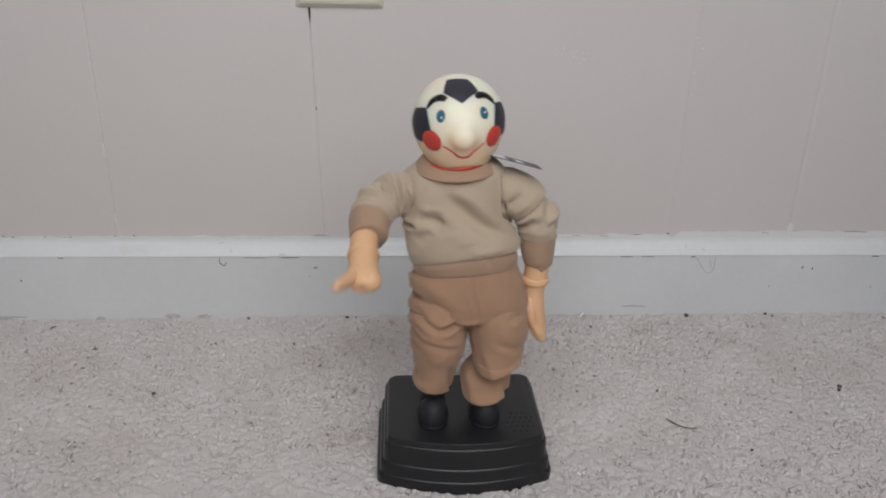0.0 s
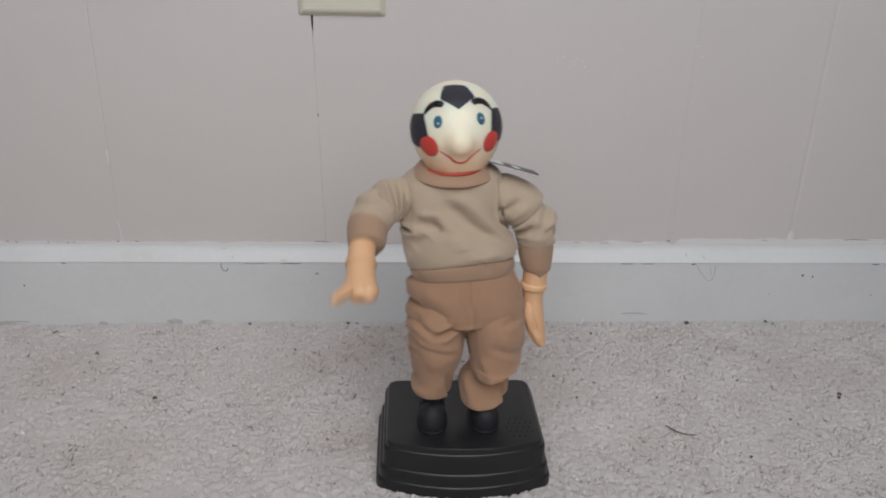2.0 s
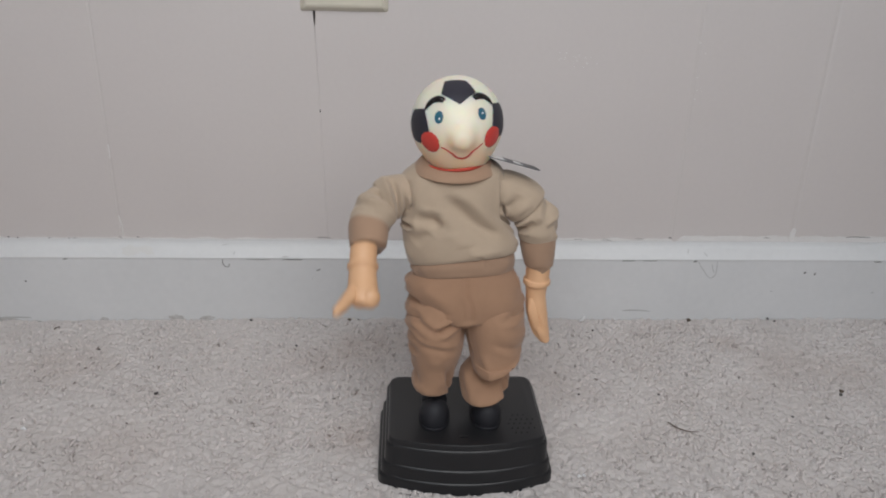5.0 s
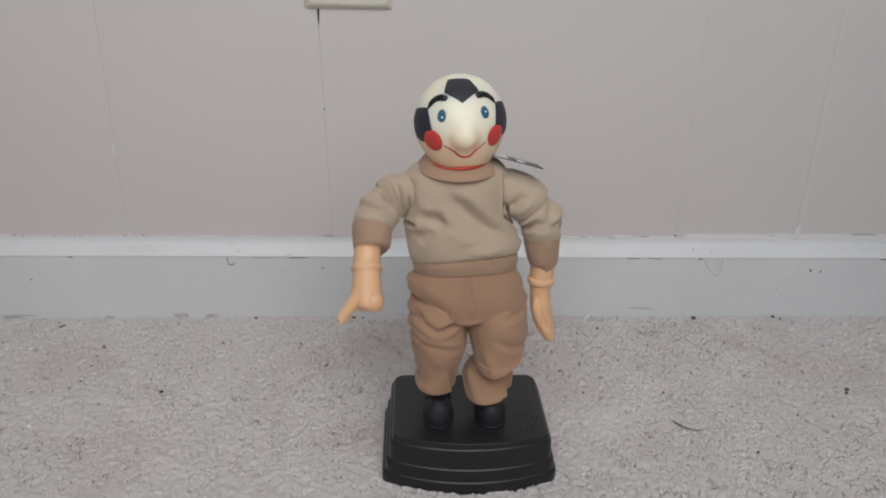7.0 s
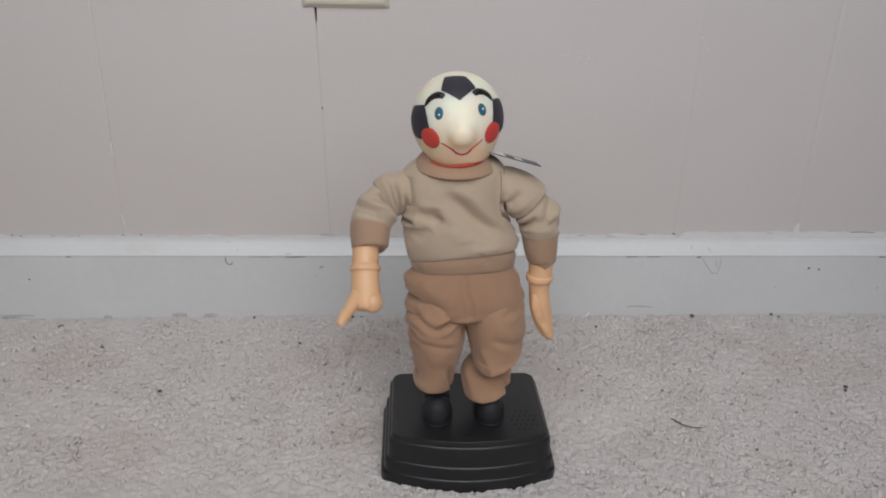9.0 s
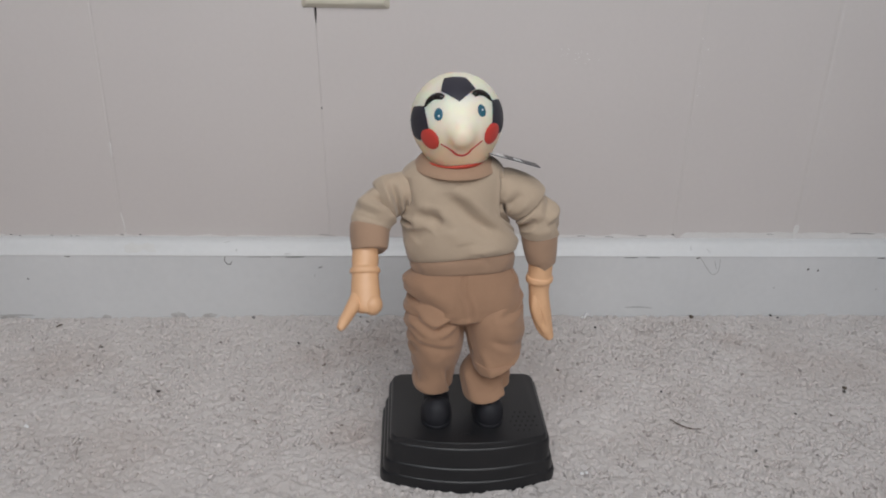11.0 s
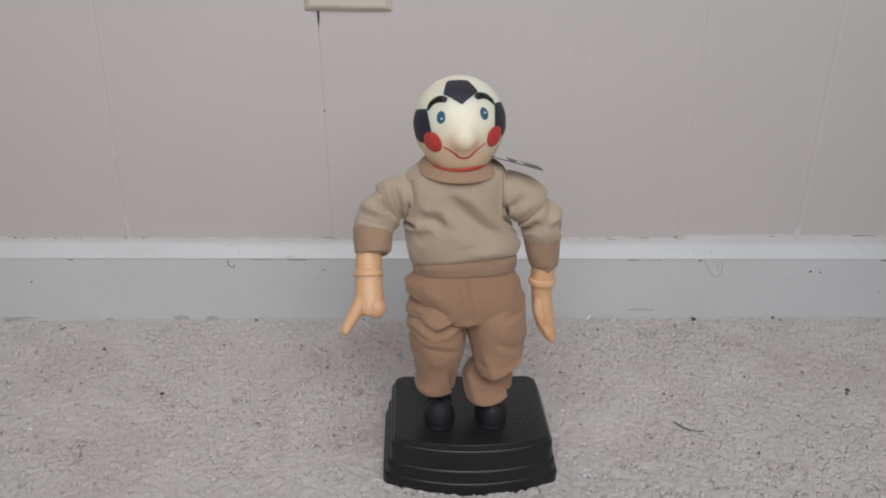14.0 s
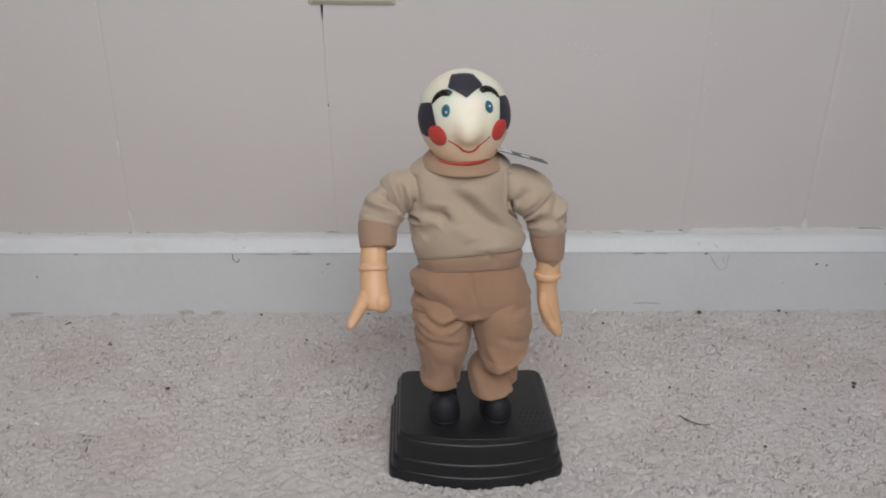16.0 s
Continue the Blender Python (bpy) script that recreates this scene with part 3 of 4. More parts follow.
def trousers(toy):
    bm = bmesh.new()
    loft(bm, [(-0.0060, 0, 0.146, 0.0275, 0.0210, 0.006), (-0.0057, 0, 0.1385, 0.0298, 0.0232, 0.006), (-0.0064, 0, 0.1318, 0.0346, 0.0246, 0.005), (-0.0060, 0, 0.1262, 0.0356, 0.0254, 0.004),
              (-0.0042, 0, 0.1213, 0.0352, 0.0256, 0.003), (-0.0038, 0, 0.1166, 0.0358, 0.0252, 0.002), (-0.0043, 0, 0.1106, 0.0366, 0.0226), (-0.0038, 0, 0.1060, 0.0325, 0.0160), (-0.0030, 0, 0.101, 0.022, 0.009)], 160, 84,
         folds=[(-100, 0.30, -70, 0.33, 3.0, 1.6), (-112, 0.53, -52, 0.60, 1.8, -2.3), (-48, 0.60, -20, 0.70, 2.4, -1.2), (-105, 0.72, -62, 0.74, 3.2, 1.8), (-64, 0.88, -12, 0.80, 2.2, -1.8), (-2, 0.16, 4, 0.78, 0.9, -1.0),
                (-16, 0.90, 10, 0.84, 1.8, -3.6), (-46, 0.36, -14, 0.56, 3.6, 1.1), (64, 0.12, 66, 0.40, 1.1, -1.1), (24, 0.88, 88, 0.64, 1.8, -1.5), (30, 0.40, 46, 0.62, 5.0, 0.9), (72, 0.50, 88, 0.60, 3.5, 1.0)],
         rough=0.0005, grain=55, power=2.25, seed=1.0, level=True)
    # leg under the swinging arm, narrowing to a gathered hem
    loft(bm, [(-0.0190, -0.001, 0.122, 0.0150, 0.0205), (-0.0218, -0.001, 0.113, 0.0180, 0.0238), (-0.0230, -0.001, 0.1060, 0.0180, 0.0246), (-0.0218, -0.001, 0.098, 0.0176, 0.0246), (-0.0219, -0.001, 0.089, 0.0176, 0.0240, 0, -0.001),
              (-0.0220, -0.001, 0.0798, 0.0158, 0.0222, 0, -0.002), (-0.0222, -0.002, 0.0708, 0.0134, 0.0198, 0, -0.0015), (-0.0226, -0.003, 0.0660, 0.0120, 0.0184), (-0.0234, -0.003, 0.0618, 0.0128, 0.0180), (-0.0231, -0.003, 0.0580, 0.0124, 0.0172),
              (-0.0228, -0.003, 0.0566, 0.0098, 0.0138), (-0.0228, -0.003, 0.0580, 0.0070, 0.0100)], 112, 88,
         folds=[(-95, 0.22, -40, 0.13, 2.2, -1.6), (-62, 0.12, 0, 0.25, 2.0, -1.6), (0, 0.25, 58, 0.13, 1.9, -3.4), (-85, 0.28, -30, 0.37, 2.4, 1.2, 1), (-30, 0.37, 40, 0.43, 2.6, 1.0, 1), (-80, 0.44, -10, 0.32, 3.2, 1.0),
                (-98, 0.52, -45, 0.50, 2.2, -1.5), (-20, 0.60, 20, 0.52, 4.5, 0.9), (28, 0.66, 64, 0.97, 2.0, -2.4), (-100, 0.78, -55, 0.80, 1.8, -1.6), (-60, 0.90, -10, 0.93, 3.0, 0.8), (66, 0.12, 62, 0.40, 2.0, -2.0)], rough=0.0006, grain=60, power=2.15, seed=3.0, level=True)
    # leg beside it: a loose upper part that sags over its gathered hem
    loft(bm, [(0.0110, -0.001, 0.122, 0.0150, 0.0205), (0.0132, -0.001, 0.113, 0.0188, 0.0240), (0.0142, -0.001, 0.1050, 0.0190, 0.0248), (0.0150, -0.001, 0.0975, 0.0183, 0.0248), (0.0157, -0.001, 0.0908, 0.0176, 0.0248),
              (0.0161, -0.0015, 0.0830, 0.0164, 0.0246, -0.001, 0.001), (0.0160, -0.002, 0.0832, 0.0156, 0.0258, -0.002, 0.0025), (0.0156, -0.002, 0.0808, 0.0144, 0.0266, -0.003, 0.0042), (0.0152, -0.002, 0.0792, 0.0130, 0.0256, -0.003, 0.0052), (0.0148, -0.002, 0.0794, 0.0108, 0.0214, -0.003, 0.0052), (0.0140, 0.000, 0.0850, 0.0090, 0.0150, -0.002, 0.003)], 120, 88,
         folds=[(10, 0.16, 95, 0.04, 2.0, -1.4), (-5, 0.30, 70, 0.44, 3.2, 0.9), (-8, 0.46, 66, 0.60, 2.2, -0.9), (-78, 0.14, -66, 0.7, 1.8, -2.4), (-36, 0.62, -8, 0.90, 3.0, 1.1), (26, 0.88, 60, 0.74, 1.8, -4.4), (62, 0.42, 98, 0.56, 4.0, 0.9), (48, 0.96, 70, 0.82, 2.0, 1.4)],
         rough=0.0006, grain=60, power=2.15, seed=5.0, level=True)
    loft(bm, [(0.0160, 0.005, 0.084, 0.0080, 0.0080), (0.0150, 0.004, 0.0785, 0.0100, 0.0088), (0.0122, 0.0020, 0.0720, 0.0122, 0.0104), (0.0108, -0.0010, 0.0660, 0.0152, 0.0152), (0.0106, -0.0025, 0.0605, 0.0154, 0.0174, -0.001, 0.001),
              (0.0108, -0.0040, 0.0562, 0.0142, 0.0186, -0.002, 0.0028), (0.0108, -0.0040, 0.0546, 0.0130, 0.0172, -0.002, 0.0030), (0.0102, -0.0036, 0.0556, 0.0080, 0.0110, -0.001, 0.003)], 112, 72,
         folds=[(44, 0.62, 66, 1.0, 1.5, -2.2), (-80, 0.55, -50, 0.90, 2.4, -0.8), (-18, 0.50, 16, 0.78, 4.5, 1.0), (74, 0.35, 84, 0.8, 2.4, 1.2), (-30, 0.95, 40, 0.92, 2.0, 0.6)], rough=0.0005, grain=70, power=2.3, seed=7.0, level=True)
    return smooth(part("trousers", bm, TROUSER, toy, "baggy brown fleece trousers with creased legs"))


def sweater(toy):
    bm = bmesh.new()
    loft(bm, [(-0.0112, 0.001, 0.2078, 0.0150, 0.0110), (-0.0112, 0.001, 0.2072, 0.0196, 0.0142), (-0.0116, 0.0005, 0.2046, 0.0246, 0.0166, 0, 0.0005), (-0.0130, 0, 0.2002, 0.0294, 0.0190, 0, 0.001), (-0.0139, 0, 0.1945, 0.0312, 0.0206, 0.001, 0.001), (-0.0139, 0, 0.1868, 0.0308, 0.0224, 0.002),
              (-0.0132, 0, 0.1760, 0.0300, 0.0240, 0.003), (-0.0110, 0, 0.1668, 0.0322, 0.0254, 0.004), (-0.0083, 0, 0.1570, 0.0340, 0.0268, 0.006, 0.001), (-0.0070, 0, 0.1500, 0.0336, 0.0272, 0.0072, 0.0025),
              (-0.0067, 0, 0.1462, 0.0322, 0.0260, 0.0080, 0.0036), (-0.0067, 0, 0.1446, 0.0290, 0.0225, 0.0080, 0.0038)], 168, 96,
         folds=[(-88, 0.58, -50, 0.60, 1.3, -3.2), (-60, 0.14, -54, 0.44, 4.0, -2.6), (-20, 0.42, -25, 0.60, 4.2, -3.8), (-40, 0.44, -12, 0.54, 4.6, 2.4, 1), (-30, 0.64, -52, 0.76, 4.0, -2.4), (-4, 0.24, 48, 0.70, 6.0, 3.2, 1), (2, 0.32, 44, 0.68, 5.0, -2.6), (-44, 0.52, -46, 0.66, 4.5, 1.6),
                (61, 0.14, 62, 0.52, 1.3, -3.0), (62, 0.52, 92, 0.70, 1.5, -3.8), (70, 0.78, 92, 0.90, 3.0, 1.2), (-75, 0.78, -58, 0.92, 3.2, 1.2), (4, 0.90, 40, 0.86, 3.4, 1.1), (14, 0.92, 18, 0.99, 1.0, -0.8), (-6, 0.62, 4, 0.80, 5.0, 1.4)],
         rough=0.0004, grain=48, power=2.3, seed=2.0, level=True)
    body = smooth(part("sweater", bm, FLEECE, toy, "beige fleece toy sweater with soft folds"))
    bm = bmesh.new()
    loft(bm, [(-0.0066, 0, 0.1468, 0.0270, 0.0215, 0.0080, 0.0036), (-0.0066, 0, 0.1456, 0.0310, 0.0250, 0.0080, 0.0036), (-0.0063, 0, 0.1425, 0.0319, 0.0258, 0.0076, 0.0030), (-0.0059, 0, 0.1392, 0.0312, 0.0252, 0.0070, 0.0022),
              (-0.0056, 0, 0.1368, 0.0302, 0.0244, 0.0068, 0.0018), (-0.0056, 0, 0.1358, 0.0284, 0.0226, 0.0068, 0.0018), (-0.0056, 0, 0.1362, 0.0260, 0.0195, 0.0068, 0.0018)], 144, 32,
         folds=[(22, 0.1, 25, 0.5, 1.2, -0.7), (-60, 0.2, -55, 0.8, 2.5, -0.7), (50, 0.2, 45, 0.8, 3, 0.5)], rough=0.0004, grain=80, power=2.3, seed=4.0, level=True)
    smooth(part("waistband", bm, RIB, body, "tan rib knit waistband"))
    bm = bmesh.new()
    loft(bm, [(-0.0120, -0.0015, 0.2094, 0.0150, 0.0142, -0.0025), (-0.0120, -0.0015, 0.2092, 0.0184, 0.0172, -0.0028), (-0.0120, -0.0018, 0.2068, 0.0214, 0.0196, -0.0022),
              (-0.0120, -0.0020, 0.2044, 0.0234, 0.0213, -0.002), (-0.0120, -0.0020, 0.2026, 0.0240, 0.0215, -0.002), (-0.0120, -0.0020, 0.2014, 0.0200, 0.0178, -0.002)], 96, 24, rough=0.0003, grain=90, seed=6.0, level=True)
    smooth(part("collar", bm, RIB, body, "tan rib knit round collar"))
    return body


SWING_SHOULDER = (-0.0460, 0.0, 0.1915)
STILL_SHOULDER = (0.0210, 0.0, 0.1915)


def forward(rows):
    """Leans the rows of the swinging arm forward from the shoulder, as it hangs at rest, sheared to fit the camera's
    view.
    """
    out = []
    for x, y, z, *rest in rows:
        d = max(0.0, SWING_SHOULDER[2] - z)
        out.append(((x + 0.041) * (1 - 0.915 * d) - 0.041, y - 0.40 * d, z + 0.18 * d + 9.0 * d ** 3, *rest))
    return out


def sleeve(toy, name, cap_rows, rows, cuff_rows, cap_folds, folds, label):
    """A dropped shoulder that folds over the lower sleeve, and the cuff."""
    bm = bmesh.new()
    loft(bm, cap_rows, 96, 48, folds=cap_folds, rough=0.0005, grain=80, seed=12.0)
    loft(bm, rows, 120, 90, folds=folds, rough=0.0006, grain=75, seed=8.0)
    arm = smooth(part(name, bm, FLEECE, toy, label))
    bm = bmesh.new()
    loft(bm, cuff_rows, 72, 28, rough=0.0003, grain=90, seed=9.0)
    smooth(part("cuff", bm, RIB, arm, "tan rib knit cuff"))
    return arm


def swinging_arm(toy):
    arm = sleeve(toy, "swinging_sleeve",
                 forward([(-0.0340, 0, 0.1868, 0.0090, 0.0100), (-0.0400, 0, 0.1866, 0.0112, 0.0124), (-0.0455, 0, 0.1848, 0.0122, 0.0134), (-0.0505, 0, 0.1826, 0.0126, 0.0138), (-0.0536, 0, 0.1810, 0.0124, 0.0134), (-0.0556, 0, 0.1800, 0.0112, 0.0120),
                          (-0.0560, 0, 0.1798, 0.0085, 0.0090)]),
                 forward([(-0.0470, 0, 0.1870, 0.0080, 0.0090), (-0.0530, -0.0005, 0.1815, 0.0088, 0.0098), (-0.0572, -0.001, 0.1755, 0.0122, 0.0128), (-0.0600, -0.001, 0.1690, 0.0121, 0.0126), (-0.0616, -0.001, 0.1640, 0.0118, 0.0121),
                          (-0.0617, -0.001, 0.1625, 0.0095, 0.0098)]),
                 forward([(-0.0617, -0.001, 0.1660, 0.0095, 0.0098), (-0.0617, -0.001, 0.1648, 0.0113, 0.0116), (-0.0620, -0.001, 0.1560, 0.0113, 0.0115), (-0.0622, -0.001, 0.1495, 0.0106, 0.0108),
                          (-0.0622, -0.001, 0.1480, 0.0099, 0.0101), (-0.0622, -0.001, 0.1484, 0.0084, 0.0086), (-0.0622, -0.001, 0.1530, 0.0082, 0.0084)]),
                 [(-90, 0.72, 50, 0.86, 2.2, 1.3), (-40, 0.60, 70, 0.66, 1.8, -3.0), (10, 0.38, 85, 0.5, 1.8, -2.6)],
                 [(-90, 0.30, -10, 0.42, 2.6, 1.4), (-40, 0.48, 75, 0.36, 2.0, -2.6), (-85, 0.66, 10, 0.70, 2.6, 1.3, 1), (30, 0.60, 88, 0.70, 2.6, 1.4), (10, 0.52, 70, 0.48, 2.4, 1.3, 1), (-60, 0.86, 30, 0.87, 1.8, -0.8)],
                 "beige fleece sleeve raised and lowered")
    bm = bmesh.new()
    loft(bm, forward([(-0.0640, -0.001, 0.160, 0.0070, 0.0070), (-0.0648, -0.001, 0.142, 0.0077, 0.0074), (-0.0650, -0.001, 0.1365, 0.0075, 0.0072), (-0.0650, -0.001, 0.1350, 0.0086, 0.0083), (-0.0650, -0.001, 0.1325, 0.0088, 0.0085),
                      (-0.0650, -0.001, 0.1308, 0.0078, 0.0074), (-0.0650, -0.0015, 0.1240, 0.0080, 0.0070), (-0.0648, -0.002, 0.1170, 0.0084, 0.0070), (-0.0645, -0.003, 0.1105, 0.0078, 0.0066), (-0.0640, -0.004, 0.1060, 0.0058, 0.0050),
                      (-0.0640, -0.004, 0.1045, 0.0030, 0.0025)]), 40, 60)
    knob = forward([(-0.0605, -0.0045, 0.1108)])[0]
    ball(bm, *knob, 0.0058, 0.0056, 0.0062)
    loft(bm, forward([(-0.0690, -0.002, 0.1190, 0.0036, 0.0040), (-0.0712, -0.006, 0.1130, 0.0040, 0.0042), (-0.0745, -0.010, 0.1075, 0.0035, 0.0036), (-0.0775, -0.0145, 0.1030, 0.0030, 0.0031), (-0.0792, -0.0170, 0.1005, 0.0022, 0.0023),
                      (-0.0799, -0.0178, 0.0995, 0.0010, 0.0010)]), 24, 30)
    smooth(part("forearm", bm, SKIN, arm, "peach vinyl forearm with a pointing finger"))
    return arm


def still_arm(toy):
    arm = sleeve(toy, "hanging_sleeve",
                 [(0.0095, 0, 0.1885, 0.0090, 0.0100), (0.0160, 0, 0.1888, 0.0120, 0.0130), (0.0228, 0, 0.1865, 0.0132, 0.0140), (0.0285, 0, 0.1832, 0.0138, 0.0144), (0.0318, 0, 0.1808, 0.0137, 0.0143), (0.0330, 0, 0.1798, 0.0126, 0.0132), (0.0330, 0, 0.1798, 0.0090, 0.0095)],
                 [(0.0270, 0, 0.1860, 0.0085, 0.0095), (0.0335, -0.0005, 0.1795, 0.0094, 0.0104), (0.0372, -0.001, 0.1740, 0.0124, 0.0128), (0.0395, -0.001, 0.1670, 0.0120, 0.0124), (0.0402, -0.001, 0.1610, 0.0115, 0.0119),
                  (0.0403, -0.001, 0.1590, 0.0096, 0.0098)],
                 [(0.0403, -0.001, 0.1630, 0.0098, 0.0100), (0.0406, -0.001, 0.1617, 0.0111, 0.0115), (0.0416, -0.001, 0.1535, 0.0107, 0.0111), (0.0430, -0.001, 0.1462, 0.0096, 0.0100), (0.0436, -0.001, 0.1440, 0.0088, 0.0092),
                  (0.0434, -0.001, 0.1444, 0.0080, 0.0082), (0.0432, -0.001, 0.1500, 0.0078, 0.0080)],
                 [(-50, 0.70, 30, 0.82, 2.4, 1.0), (-30, 0.45, 20, 0.6, 2.6, -1.5), (-80, 0.55, -30, 0.30, 1.8, -2.4)],
                 [(-60, 0.40, 10, 0.34, 2.4, 1.4), (20, 0.50, 80, 0.40, 2.0, -1.6), (40, 0.62, 95, 0.52, 2.4, 1.4), (-80, 0.66, -5, 0.48, 2.0, -2.8), (-60, 0.60, 20, 0.50, 3.2, 1.6, 1), (-40, 0.76, 40, 0.78, 3, 1.2), (62, 0.74, 86, 0.92, 1.6, -1.8), (20, 0.66, 60, 0.58, 2.4, 1.2, 1)],
                 "beige fleece sleeve hanging down")
    bm = bmesh.new()
    loft(bm, [(0.0430, -0.001, 0.157, 0.0070, 0.0070), (0.0432, -0.001, 0.142, 0.0075, 0.0073), (0.0433, -0.001, 0.1335, 0.0074, 0.0071), (0.0433, -0.001, 0.1322, 0.0083, 0.0080), (0.0433, -0.001, 0.1296, 0.0084, 0.0081),
              (0.0434, -0.001, 0.1278, 0.0070, 0.0068), (0.0437, -0.001, 0.1215, 0.0063, 0.0062), (0.0446, -0.0015, 0.1140, 0.0066, 0.0064), (0.0462, -0.002, 0.1070, 0.0064, 0.0060), (0.0482, -0.003, 0.1000, 0.0056, 0.0052),
              (0.0506, -0.0035, 0.0945, 0.0044, 0.0042), (0.0530, -0.004, 0.0905, 0.0026, 0.0026), (0.0537, -0.004, 0.0892, 0.0010, 0.0010)], 40, 64,
         folds=[(-20, 0.62, 10, 0.86, 1.2, -0.9), (-60, 0.70, -40, 0.9, 0.9, -0.6)])
    loft(bm, [(0.0412, -0.0040, 0.122, 0.0020, 0.0020), (0.0416, -0.0060, 0.114, 0.0034, 0.0026), (0.0434, -0.0066, 0.107, 0.0031, 0.0025), (0.0452, -0.0064, 0.1015, 0.0020, 0.0017), (0.0460, -0.0060, 0.0992, 0.0007, 0.0007)], 20, 24)
    smooth(part("forearm", bm, SKIN, arm, "peach vinyl forearm with closed hand"))
    return arm


HEAD, HEAD_R = Vector((-0.0120, -0.0015, 0.2300)), 0.0262
HEAD_TURN = pose(0, 0, 0, 0, -5, 3)


def bump(az, el):
    """How far the round nose and the chin stand out of the ball."""
    da, de = (az + 0.6) * math.cos(radians(el)), el + 5.0
    far = math.hypot(da, de)
    return 0.0052 * math.exp(-(far / 14.5) ** 3.0) + 0.0028 * math.exp(-((el + 64) / 20) ** 2)


def on_head(az, el, out=0.0):
    """A place on the head, by degrees round from the face's middle and up."""
    a, e = radians(az), radians(el)
    d = Vector((math.sin(a) * math.cos(e), -math.cos(a) * math.cos(e), math.sin(e)))
    return HEAD + HEAD_TURN.to_3x3() @ (d * (HEAD_R + out + bump(az, el)))


def decal(bm, corners, out, rings=6, n=10, bulge=0.0):
    """A thin painted patch that follows the ball, from corners in degrees."""
    pts = []
    for (a0, e0), (a1, e1) in zip(corners, corners[1:] + corners[:1]):
        for k in range(n):
            pts.append((on_head(a0, e0) - HEAD).lerp(on_head(a1, e1) - HEAD, k / n))
    mid = sum(pts, Vector()) / len(pts)
    rows = []
    for r in range(1, rings + 1):
        f = r / rings
        rows.append([bm.verts.new(HEAD + mid.lerp(p, f).normalized() * (HEAD_R + 0.00012 + out * (1 if r < rings else -0.5) + bulge * (1 - f * f))) for p in pts])
    top = bm.verts.new(HEAD + mid.normalized() * (HEAD_R + out + bulge))
    m = len(pts)
    for j in range(m):
        bm.faces.new((top, rows[0][j], rows[0][(j + 1) % m]))
        for a, b in zip(rows, rows[1:]):
            bm.faces.new((a[j], b[j], b[(j + 1) % m], a[(j + 1) % m]))


def oval(az, el, ra, re, lean=0, n=14):
    c, s = math.cos(radians(lean)), math.sin(radians(lean))
    return [(az + ra * math.cos(t) * c - re * math.sin(t) * s, el + ra * math.cos(t) * s + re * math.sin(t) * c) for t in np.linspace(0, 2 * math.pi, n, endpoint=False)]


